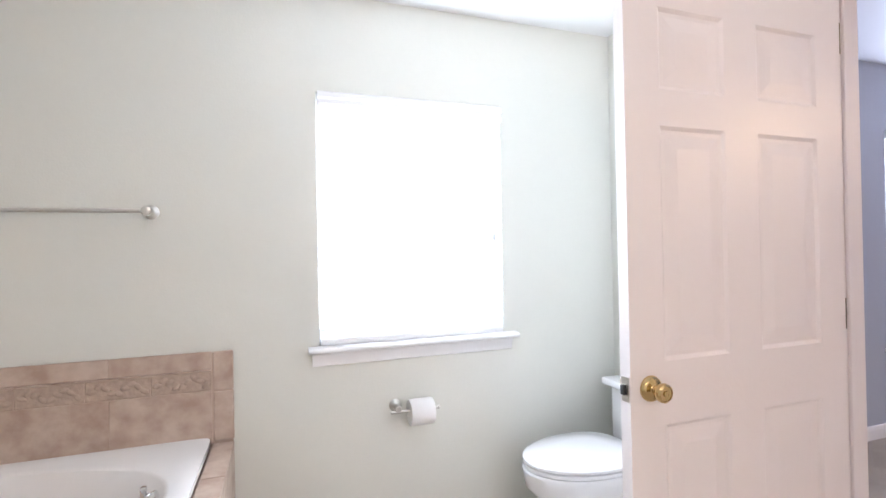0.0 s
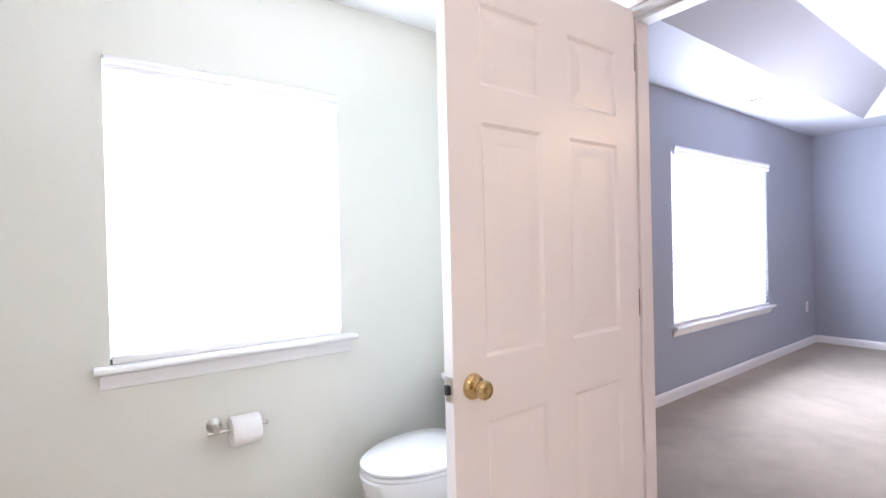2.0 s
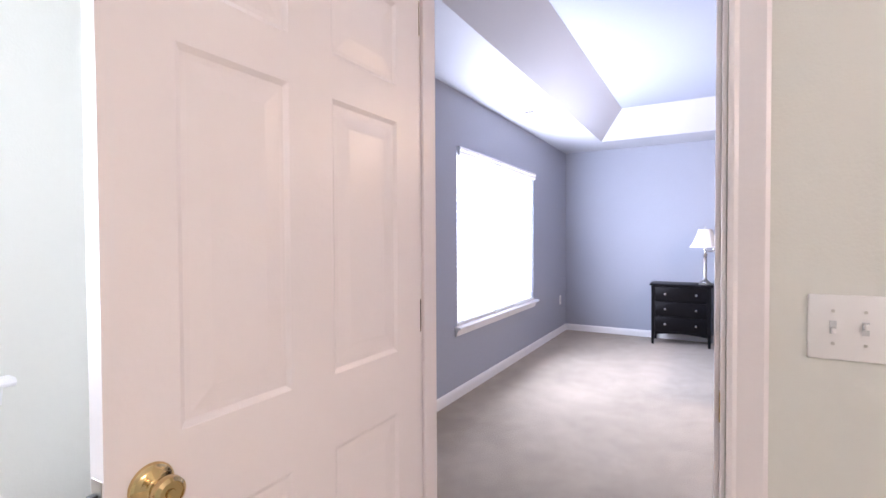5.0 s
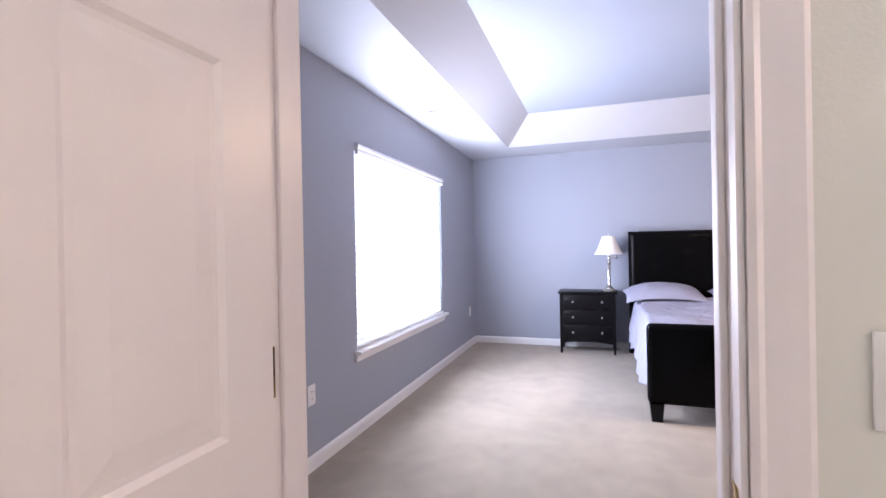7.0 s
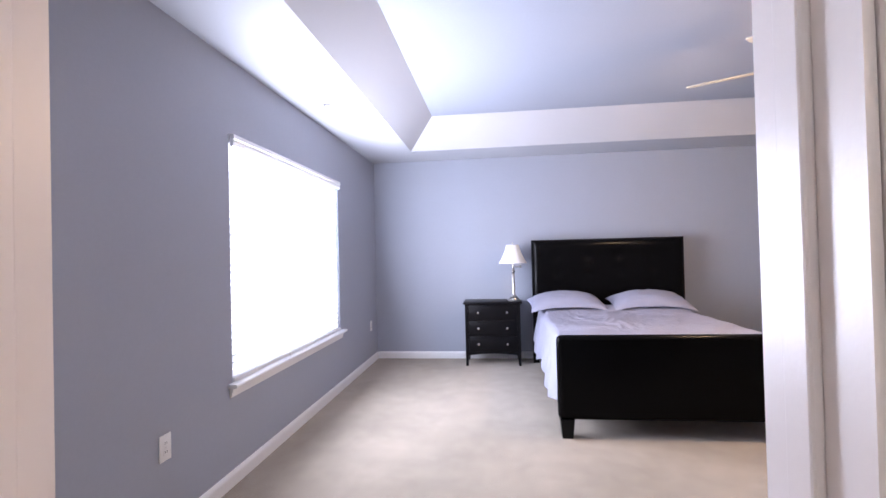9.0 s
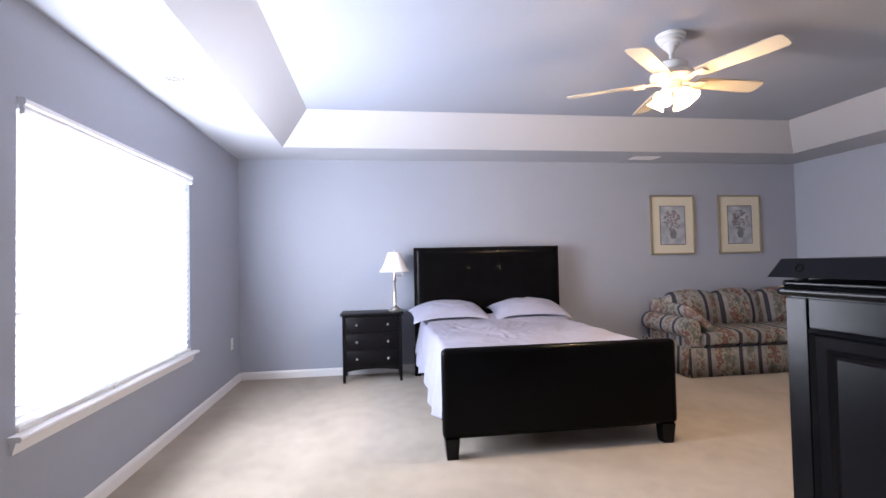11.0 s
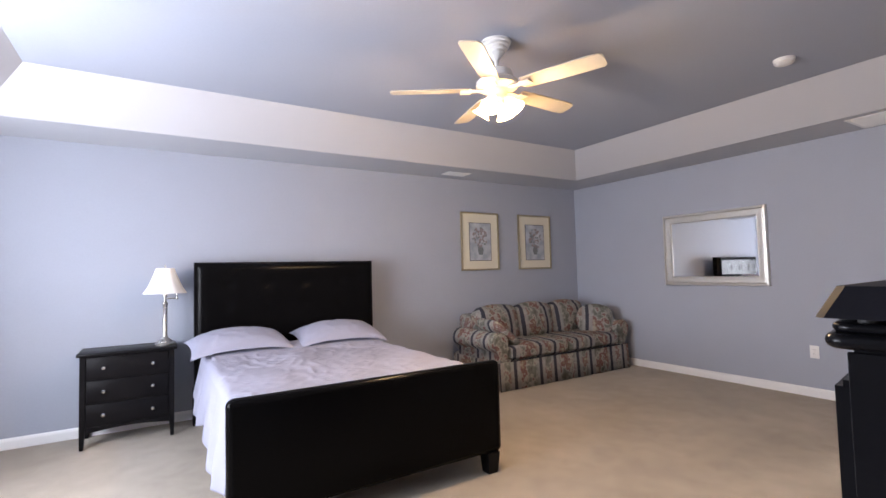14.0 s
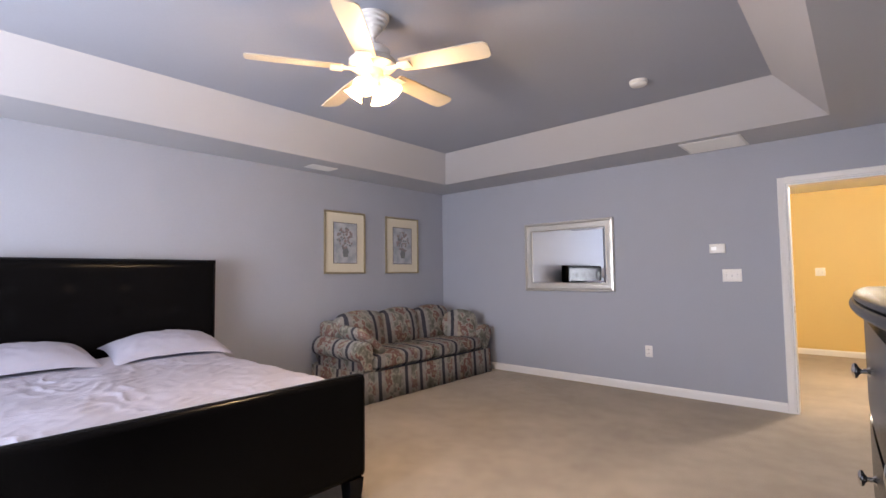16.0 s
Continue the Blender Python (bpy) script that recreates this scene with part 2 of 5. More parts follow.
M_SOFA, M_SOFA_ARM, M_SOFA_PILLOW = sofa_mat(), sofa_mat("X", 0.75), sofa_mat("Y", 0.36)
M_WELT = mat("navy_welt", (0.02, 0.021, 0.032), 0.8, var=0.1)
M_SHEET = mat("lavender_sheet", (0.308, 0.313, 0.395), 0.85, var=0.05, bump=0.35, bump_scale=500, fine=12, spec=0.2)
M_SHADE = mat("white_lamp_shade", (0.82, 0.80, 0.78), 0.8, var=0.03, bump=0.3, bump_scale=300)
M_PORC = mat("white_porcelain", (0.84, 0.84, 0.84), 0.10, var=0.01, bump=0.0, coat=0.3)
M_ACRYL = mat("white_acrylic", (0.82, 0.80, 0.78), 0.18, var=0.02, bump=0.0)
M_PAPER = mat("white_paper", (0.84, 0.83, 0.82), 0.9, var=0.03, bump=0.4, bump_scale=300)
M_TILE = tile_mat()
M_CARVE = mat("carved_border_stone", (0.435, 0.335, 0.262), 0.6, var=0.30, scale=30, bump=0.9, bump_scale=55)
M_GROUT = mat("grout", (0.47, 0.36, 0.285), 0.9, var=0.1)
M_SLAT = slat_mat()
M_GLASS = glass_mat()
M_MIRROR = mat("mirror_glass", (0.92, 0.93, 0.93), 0.015, 1.0, var=0.0, bump=0.0)
M_SILVER = mat("silver_frame", (0.58, 0.57, 0.54), 0.36, 0.6, var=0.12, scale=20, bump=0.15, bump_scale=80)
M_GOLD = mat("gold_frame", (0.46, 0.40, 0.27), 0.34, 0.8, var=0.12, scale=20, bump=0.15, bump_scale=80)
M_MAT = mat("cream_picture_mat", (0.66, 0.62, 0.50), 0.8, var=0.04)
M_PRINT = picture_mat()
M_BLOOM = mat("printed_flowers", (0.27, 0.215, 0.22), 0.6, var=0.4, scale=30)
M_STEM = mat("printed_vase", (0.17, 0.19, 0.20), 0.6, var=0.4, scale=30)
M_DARKLINE = mat("dark_print_border", (0.10, 0.09, 0.09), 0.6)
M_PLATE = mat("white_plastic_plate", (0.80, 0.79, 0.77), 0.35, var=0.02, bump=0.0)
M_GREYPL = mat("pale_grey_plastic", (0.55, 0.56, 0.56), 0.4, var=0.03, bump=0.0)
M_SLOT = mat("dark_slot", (0.03, 0.03, 0.03), 0.6, bump=0.0)
M_FANW = mat("white_fan_enamel", (0.76, 0.74, 0.71), 0.3, var=0.03, bump=0.0)
M_BLADE = mat("cream_fan_blade", (0.56, 0.50, 0.40), 0.45, var=0.06, scale=12, bump=0.08)
M_BULB = glow("frosted_lit_glass", (1.0, 0.80, 0.52), 5.0)
M_TULIP = frosted_mat()
M_LCD = glow("thermostat_display", (0.85, 0.92, 0.95), 0.7)


# ---- mesh tools ----
def box(bm, x0, x1, y0, y1, z0, z1, bevel=0.0, seg=2):
    r = bmesh.ops.create_cube(bm, size=1.0, matrix=Matrix.Translation(((x0 + x1) / 2, (y0 + y1) / 2, (z0 + z1) / 2)) @ Matrix.Diagonal((abs(x1 - x0), abs(y1 - y0), abs(z1 - z0), 1)))
    if bevel:
        es = list({e for v in r["verts"] for e in v.link_edges})
        bmesh.ops.bevel(bm, geom=es, offset=bevel, segments=seg, affect="EDGES", profile=0.5, clamp_overlap=True)
    return bm


def cyl(bm, p, q, r0, r1=None, seg=24):
    p, q = Vector(p), Vector(q)
    m = Matrix.Translation((p + q) / 2) @ (q - p).to_track_quat("Z", "Y").to_matrix().to_4x4()
    bmesh.ops.create_cone(bm, cap_ends=True, segments=seg, radius1=r0, radius2=r0 if r1 is None else r1, depth=(q - p).length, matrix=m)
    return bm


def lathe(bm, prof, m=None, seg=32, sx=1.0, sy=1.0):
    """A turned shape from (radius, height) pairs, round z."""
    rings = []
    for r, z in prof:
        rings.append([bm.verts.new(Vector((r * sx * math.cos(2 * math.pi * i / seg), r * sy * math.sin(2 * math.pi * i / seg), z))) for i in range(seg)])
    for a, b in zip(rings, rings[1:]):
        for i in range(seg):
            bm.faces.new((a[i], a[(i + 1) % seg], b[(i + 1) % seg], b[i]))
    for ring, flip in ((rings[0], True), (rings[-1], False)):
        bm.faces.new(ring[::-1] if flip else ring)
    if m is not None:
        bmesh.ops.transform(bm, matrix=m, verts=[v for ring in rings for v in ring])
    return bm


def extrude_profile(bm, pts, axis, a0, a1):
    """A prism: a closed profile, drawn in the two other axes (in the order x, y, z), run along one axis."""
    def place(p, a):
        return {"x": (a, p[0], p[1]), "y": (p[0], a, p[1]), "z": (p[0], p[1], a)}[axis]
    r0 = [bm.verts.new(place(p, a0)) for p in pts]
    r1 = [bm.verts.new(place(p, a1)) for p in pts]
    k = len(pts)
    for i in range(k):
        bm.faces.new((r0[i], r0[(i + 1) % k], r1[(i + 1) % k], r1[i]))
    bm.faces.new(r0[::-1])
    bm.faces.new(r1)
    return bm


def sheet(bm, nu, nv, fn):
    g = [[bm.verts.new(fn(i / nu, j / nv)) for j in range(nv + 1)] for i in range(nu + 1)]
    for i in range(nu):
        for j in range(nv):
            bm.faces.new((g[i][j], g[i + 1][j], g[i + 1][j + 1], g[i][j + 1]))
    return bm


def mesh_of(name, bm, material, smooth=False):
    bmesh.ops.recalc_face_normals(bm, faces=bm.faces)
    me = bpy.data.meshes.new(name)
    bm.to_mesh(me)
    bm.free()
    me.materials.append(material)
    if smooth:
        for p in me.polygons:
            p.use_smooth = True
        me.set_sharp_from_angle(angle=radians(38))
    return me


def thing(name, p, label, category, group="", rz=0):
    ob = new(name)
    ob.empty_display_size = 0.1
    ob.matrix_world = pose(*p, 0, 0, rz)
    return tagged(ob, label, category, group)


def part(name, bm, material, parent, label="", smooth=True):
    """A mesh under its thing; the mesh is written in the coordinates of the top-level thing."""
    ob = new(name, mesh_of(name, bm, material, smooth))
    ob.parent = parent
    if label:
        ob["label"] = label
    return ob


def solo(name, bm, material, label, category, smooth=True, kind="", group="", at=None):
    ob = new(name, mesh_of(name, bm, material, smooth))
    if at:
        ob.location = at
    return tagged(ob, label, category, group, kind)


B = bmesh.new

# ---- structure ----
TOP = 2.95


def setting(name, bm, material, label, category="wall", smooth=False):
    return solo(name, bm, material, label, category, smooth, "structure")


def wall_split(bm, lo, hi, holes, put):
    """Fills a wall from lo to hi along itself, from floor to TOP, with openings (a0, a1, z0, z1)."""
    at = lo
    for a0, a1, z0, z1 in holes:
        put(bm, at, a0, 0, TOP)
        if z0 > 0:
            put(bm, a0, a1, 0, z0)
        put(bm, a0, a1, z1, TOP)
        at = a1
    put(bm, at, hi, 0, TOP)
    bmesh.ops.remove_doubles(bm, verts=bm.verts, dist=0.0005)
    return bm


setting("wall_north_bedroom", wall_split(B(), WX0 + 0.06, EX + 0.12, [WW], lambda b, a, c, z0, z1: box(b, a, c, NY, NY + 0.18, z0, z1)), M_BED, "blue-grey painted bedroom wall with a large window")
setting("wall_north_bathroom", wall_split(B(), -1.95, WX0 + 0.06, [BW], lambda b, a, c, z0, z1: box(b, a, c, NY, NY + 0.18, z0, z1)), M_BATH, "pale cream-green bathroom wall with a window")
setting("wall_east", box(B(), EX, EX + 0.12, SY - 0.12, NY, 0, TOP), M_BED, "blue-grey painted wall behind the bed")
setting("wall_south", wall_split(B(), WX1, EX, [(EW[0], EW[1], 0, EW[2])], lambda b, a, c, z0, z1: box(b, a, c, SY - 0.06, SY, z0, z1)), M_BED, "blue-grey painted wall with a doorway and mirror")
setting("wall_landing_north", wall_split(B(), 0.6, EX, [(EW[0], EW[1], 0, EW[2])], lambda b, a, c, z0, z1: box(b, a, c, SY - 0.12, SY - 0.06, z0, z1)), M_YEL, "yellow painted landing side of the bedroom wall")
setting("wall_west_bedroom", wall_split(B(), SY - 0.06, NY, [(D0, D1, 0, DH)], lambda b, a, c, z0, z1: box(b, (WX0 + WX1) / 2, WX1, a, c, z0, z1)), M_BED, "blue-grey bedroom side of the bathroom wall")
setting("wall_east_bathroom", wall_split(B(), -1.3, NY, [(D0, D1, 0, DH)], lambda b, a, c, z0, z1: box(b, WX0, (WX0 + WX1) / 2, a, c, z0, z1)), M_BATH, "pale cream bathroom wall beside the doorway")
setting("wall_west_bathroom", box(B(), -1.95, -1.83, -1.3, NY, 0, TOP), M_BATH, "pale cream bathroom wall at the tub's end")
setting("wall_south_bathroom", box(B(), -1.95, WX0, -1.42, -1.3, 0, TOP), M_BATH, "pale cream bathroom wall with the vanity light")
setting("wall_landing_south", box(B(), 0.6, 5.2, -8.62, -8.50, 0, TOP), M_YEL, "warm yellow painted landing wall")
setting("wall_landing_west", box(B(), 0.48, 0.6, -8.62, SY - 0.06, 0, TOP), M_YEL, "warm yellow painted landing wall")
setting("wall_landing_east", box(B(), 5.2, 5.32, -8.62, SY - 0.12, 0, TOP), M_YEL, "warm yellow painted landing wall")

bm = box(B(), (WX0 + WX1) / 2, EX + 0.12, SY - 0.06, NY, -0.12, 0)
box(bm, 0.6, 5.2, -8.50, SY - 0.06, -0.12, 0)
setting("floor", bm, M_CARPET, "beige cut-pile carpet with worn traffic marks", "floor")
setting("floor_bathroom", box(B(), -1.95, (WX0 + WX1) / 2, -1.3, NY, -0.12, 0), M_LINO, "beige vinyl bathroom floor", "floor")

# tray ceiling: flat border, sloped sides and a raised middle, in one mesh
LO = (2.640, 6.555, -4.125, 1.672)
HI = (2.945, 6.205, -3.735, 1.380)
ZL, ZH = 2.44, 2.72
bm = B()
def ring(r, z):
    return [bm.verts.new(p) for p in ((r[0], r[2], z), (r[1], r[2], z), (r[1], r[3], z), (r[0], r[3], z))]
outer, lower, upper = ring((WX1, EX, SY, NY), ZL), ring(LO, ZL), ring(HI, ZH)
cap_lo, cap_hi = ring((WX1, EX, SY, NY), TOP - 0.02), None
slopes = []
for i in range(4):
    j = (i + 1) % 4
    bm.faces.new((outer[i], outer[j], lower[j], lower[i]))
    slopes.append(bm.faces.new((lower[i], lower[j], upper[j], upper[i])))
    bm.faces.new((outer[i], outer[j], cap_lo[j], cap_lo[i]))
bm.faces.new(upper)
bm.faces.new(cap_lo)
bm.faces.index_update()
slope_ids = [f.index for f in slopes]
me = mesh_of("ceiling", bm, M_BED)
me.materials.append(M_SLOPE)
me.materials.append(M_SOFFIT)
for i in slope_ids:
    me.polygons[i].material_index = 1
    me.polygons[i - 1].material_index = 2
tagged(new("ceiling", me), "blue-grey tray ceiling with pale sloped sides", "ceiling", "", "structure")
setting("ceiling_bathroom", box(B(), -1.83, WX0, -1.3, NY, 2.335, TOP - 0.02), M_CEIL, "white bathroom ceiling", "ceiling")
setting("ceiling_landing", box(B(), 0.6, 5.2, -8.50, SY - 0.12, 2.44, TOP - 0.02), M_CEIL, "white landing ceiling", "ceiling")

# baseboards with a moulded top
BB = [(0, 0), (0.014, 0), (0.014, 0.062), (0.010, 0.074), (0.005, 0.082), (0, 0.085)]


def baseboard(name, side, a0, a1, at, label="white painted wooden baseboard"):
    bm = B()
    if side in "ns":
        s = -1 if side == "n" else 1
        extrude_profile(bm, [(at + s * d, z) for d, z in BB], "x", a0, a1)
    else:
        s = -1 if side == "e" else 1
        extrude_profile(bm, [(at + s * d, z) for d, z in BB], "y", a0, a1)
    return setting(name, bm, M_TRIM, label, "baseboard")


baseboard("baseboard_north", "n", WX1, EX, NY)
baseboard("baseboard_east", "e", SY + 0.014, NY - 0.014, EX)
baseboard("baseboard_south", "s", EW[1] + 0.068, EX, SY)
baseboard("baseboard_south_short", "s", WX1, EW[0] - 0.068, SY)
baseboard("baseboard_west", "w", SY + 0.014, D0 - 0.075, WX1)
baseboard("baseboard_west_short", "w", D1 + 0.075, NY - 0.014, WX1)
baseboard("baseboard_bathroom", "n", -0.04, WX0, NY)
baseboard("baseboard_landing", "s", 0.6, 5.2, -8.50)


def casing(parent, wall_axis, at, out, a0, a1, z1, w=0.07, paint=M_TRIM):
    """Moulded door casing on one face of a wall: two uprights and a head, each with a stepped profile."""
    prof = [(0.0, 0.0), (0.0, 0.010), (0.010, 0.013), (0.018, 0.010), (w * 0.6, 0.015), (w - 0.008, 0.018), (w, 0.014), (w, 0.0)]
    for name, s, edge in (("casing_side", -1, a0), ("casing_side", 1, a1)):
        bm = B()
        pts = [(edge + s * (u + 0.004), at + out * d) for u, d in prof]
        if wall_axis == "y":
            pts = [(q, p) for p, q in pts]
        extrude_profile(bm, pts, "z", 0, z1 + w)
        part(name, bm, paint, parent, smooth=False)
    bm = B()
    pts = [(at + out * d, z1 + 0.004 + u) for u, d in prof]
    extrude_profile(bm, pts, "y" if wall_axis == "y" else "x", a0 - 0.004, a1 + 0.004)
    part("casing_head", bm, paint, parent, smooth=False)


# doorway between bathroom and bedroom
door_frame = tagged(thing("door_frame_bathroom", (0, 0, 0), "white painted door jamb and casing round a doorway", "door frame"), kind="structure")
JB = 0.018
part("jamb", box(B(), WX0 - 0.004, WX1 + 0.004, D0 - 0.002, D0 + JB - 0.012, 0, DH), M_DOOR, door_frame, smooth=False)
part("jamb", box(B(), WX0 - 0.004, WX1 + 0.004, D1 - JB + 0.012, D1 + 0.002, 0, DH), M_DOOR, door_frame, smooth=False)
part("jamb_head", box(B(), WX0 - 0.004, WX1 + 0.004, D0 + 0.006, D1 - 0.006, DH - 0.012, DH + 0.002), M_TRIM, door_frame, smooth=False)
for y0, y1 in ((D0 + 0.006, D0 + 0.017), (D1 - 0.017, D1 - 0.006)):
    part("door_stop", box(B(), WX0 + 0.045, WX0 + 0.080, y0, y1, 0, DH - 0.012, 0.003), M_DOOR, door_frame, smooth=False)
part("door_stop", box(B(), WX0 + 0.045, WX0 + 0.080, D0 + 0.017, D1 - 0.017, DH - 0.023, DH - 0.012, 0.003), M_TRIM, door_frame, smooth=False)
# bathroom side carries the leaf's warm cast, bedroom side plain white
casing(door_frame, "y", WX0, -1, D0, D1, DH, paint=M_DOOR)
casing(door_frame, "y", WX1, 1, D0, D1, DH)
part("strike_plate", box(B(), WX0 + 0.006, WX0 + 0.034, D0 + 0.006, D0 + 0.0085, 0.885, 0.945, 0.001), M_BRASS, door_frame, "worn brass strike plate")

# doorway to the landing
landing_frame = tagged(thing("door_frame_landing", (0, 0, 0), "white painted door casing round the landing doorway", "door frame"), kind="structure")
part("jamb", box(B(), EW[0] - 0.002, EW[0] + 0.012, SY - 0.124, SY + 0.004, 0, EW[2]), M_TRIM, landing_frame, smooth=False)
part("jamb", box(B(), EW[1] - 0.012, EW[1] + 0.002, SY - 0.124, SY + 0.004, 0, EW[2]), M_TRIM, landing_frame, smooth=False)
part("jamb_head", box(B(), EW[0] + 0.012, EW[1] - 0.012, SY - 0.124, SY + 0.004, EW[2] - 0.012, EW[2] + 0.002), M_TRIM, landing_frame, smooth=False)
casing(landing_frame, "x", SY, 1, EW[0], EW[1], EW[2], 0.062)
casing(landing_frame, "x", SY - 0.12, -1, EW[0], EW[1], EW[2], 0.062)
part("strike_plate", box(B(), EW[1] - 0.0145, EW[1] - 0.012, SY - 0.05, SY - 0.02, 0.88, 0.945, 0.001), M_BRASS, landing_frame, "brass strike plate")


def window(name, x0, x1, z0, z1, label, sill_in):
    w = tagged(thing(name, (0, 0, 0), label, "window"), kind="structure")
    y = NY
    for n, b in (("window_frame", box(B(), x0, x0 + 0.045, y + 0.10, y + 0.15, z0, z1, 0.003)), ("window_frame", box(B(), x1 - 0.045, x1, y + 0.10, y + 0.15, z0, z1, 0.003)),
                 ("window_frame", box(B(), x0 + 0.045, x1 - 0.045, y + 0.10, y + 0.15, z1 - 0.045, z1, 0.003)), ("window_frame", box(B(), x0 + 0.045, x1 - 0.045, y + 0.10, y + 0.15, z0, z0 + 0.05, 0.003)),
                 ("meeting_rail", box(B(), x0 + 0.045, x1 - 0.045, y + 0.10, y + 0.145, (z0 + z1) / 2 - 0.02, (z0 + z1) / 2 + 0.02, 0.003))):
        part(n, b, M_TRIM, w, smooth=False)
    zm = (z0 + z1) / 2
    for a, c in ((z0 + 0.05, zm - 0.02), (zm + 0.02, z1 - 0.045)):
        g = part("pane", box(B(), x0 + 0.045, x1 - 0.045, y + 0.118, y + 0.124, a, c), M_GLASS, w, "clear window glass")
        g.visible_shadow = False
    # stool with rounded nose, moulded apron below
    bm = B()
    pts = [(y + 0.10, z0), (y - 0.045, z0), (y - 0.052, z0 - 0.004), (y - 0.055, z0 - 0.012), (y - 0.052, z0 - 0.020), (y - 0.045, z0 - 0.024), (y + 0.10, z0 - 0.024)]
    extrude_profile(bm, pts, "x", x0 - 0.045, x1 + 0.055)
    part("window_sill", bm, M_TRIM, w)
    bm = B()
    pts = [(y, z0 - 0.024), (y - 0.022, z0 - 0.024), (y - 0.020, z0 - 0.04), (y - 0.013, z0 - 0.058), (y - 0.010, z0 - 0.078), (y, z0 - 0.082)]
    extrude_profile(bm, pts, "x", x0 - 0.030, x1 + 0.035)
    part("apron", bm, M_TRIM, w)
    return w


def blind(x0, x1, z0, z1, label, tilt):
    b = thing("window_blind", ((x0 + x1) / 2, NY, z0), label, "window blind", "window blinds")
    hw, h = (x1 - x0) / 2 - 0.006, z1 - z0
    bm = B()
    pts = [(-0.02, h - 0.075), (-0.026, h - 0.072), (-0.030, h - 0.05), (-0.026, h - 0.045), (-0.026, h - 0.036), (-0.034, h - 0.030), (-0.034, h - 0.012), (-0.028, h - 0.004), (-0.02, h - 0.001), (-0.008, h - 0.001), (-0.008, h - 0.075)]
    extrude_profile(bm, pts, "x", -hw, hw)
    part("valance", bm, M_TRIM, b, "white stepped valance")
    part("headrail", box(B(), -hw, hw, -0.005, 0.045, h - 0.055, h - 0.003, 0.003), M_TRIM, b)
    bm = box(B(), -hw, hw, -0.026, 0.026, -0.0015, 0.0015, 0.001, 1)
    bmesh.ops.transform(bm, matrix=pose(0, 0, 0, tilt, 0, 0), verts=bm.verts)
    me = mesh_of("slat", bm, M_SLAT)
    z, top = 0.040, h - 0.07
    count = int((top - z) / 0.043)
    for i in range(count + 1):
        s = new("slat", me)
        s.parent, s.location = b, (0, 0.022, z + i * (top - z) / count)
    part("bottom_rail", box(B(), -hw, hw, -0.010, 0.050, 0.001, 0.026, 0.004), M_TRIM, b)
    for x in (-hw * 0.78, 0.0, hw * 0.78) if hw > 0.6 else (-hw * 0.7, hw * 0.7):
        part("ladder_cord", cyl(B(), (x, -0.005, 0.02), (x, -0.005, h - 0.05), 0.0012, seg=6), M_TRIM, b)
    return b


window("window_bathroom", *BW, "white framed bathroom window with sill and apron", 0.05)
window("window_bedroom", *WW, "wide white framed bedroom window with sill and apron", 0.05)
bath_blind = blind(*BW, "white slatted blind, lowered, glowing with daylight", TILT_SLAT)
blind(*WW, "wide white slatted blind, lowered, glowing with daylight", TILT_SLAT)
bm = B()
cyl(bm, (0.368, -0.014, 0.45), (0.368, -0.014, 0.98), 0.0012, seg=6)
lathe(bm, [(0.002, 0), (0.008, 0.004), (0.006, 0.03), (0.002, 0.034)], Matrix.Translation((0.368, -0.014, 0.418)), 10)
part("cord", bm, M_GREYPL, bath_blind, "pale pull cord with a small tassel")

bm = box(B(), 4.615, 4.655, NY - 0.022, NY - 0.008, WW[2], WW[2] + 0.022, 0.004)
cyl(bm, (4.635, NY - 0.018, WW[2] + 0.022), (4.650, NY - 0.012, WW[2] + 0.040), 0.004, seg=8)
solo("blind_bracket", bm, M_PLATE, "small white hold-down bracket on the window sill", "bracket")

# ---- six-panel door leaf, open at a right angle ----
def relief_panel(bm, x0, x1, z0, z1, y, s):
    """A raised panel with a sunk, bevelled border; s is the side to which it stands out."""
    steps = [(0.0, 0.0), (0.010, -0.006), (0.020, -0.006), (0.055, -0.001)]
    loops = []
    for d, h in steps:
        loops.append([bm.verts.new((x, y + s * h, z)) for x, z in ((x0 + d, z0 + d), (x1 - d, z0 + d), (x1 - d, z1 - d), (x0 + d, z1 - d))])
    for a, c in zip(loops, loops[1:]):
        for i in range(4):
            bm.faces.new((a[i], a[(i + 1) % 4], c[(i + 1) % 4], c[i]))
    bm.faces.new(loops[-1])


def panelled_leaf(x0, x1, z0, z1, yf, yb, cols, rows):
    """A solid leaf: each face is a grid with the panels' places left to relief panels."""
    bm = B()
    xs = [x0] + [v for c in cols for v in c] + [x1]
    zs = [z0] + [v for r in rows for v in r] + [z1]
    for y, s in ((yf, -1), (yb, 1)):
        for i in range(len(xs) - 1):
            for j in range(len(zs) - 1):
                if i % 2 and j % 2:
                    relief_panel(bm, xs[i], xs[i + 1], zs[j], zs[j + 1], y, s)
                else:
                    bm.faces.new([bm.verts.new(p) for p in ((xs[i], y, zs[j]), (xs[i + 1], y, zs[j]), (xs[i + 1], y, zs[j + 1]), (xs[i], y, zs[j + 1]))])
    for quad in (((x0, z0), (x0, z1)), ((x1, z0), (x1, z1)), ((x0, z0), (x1, z0)), ((x0, z1), (x1, z1))):
        (a, za), (c, zc) = quad
        bm.faces.new([bm.verts.new(p) for p in ((a, yf, za), (c, yf, zc), (c, yb, zc), (a, yb, za))])
    bmesh.ops.remove_doubles(bm, verts=bm.verts, dist=0.0004)
    return bm


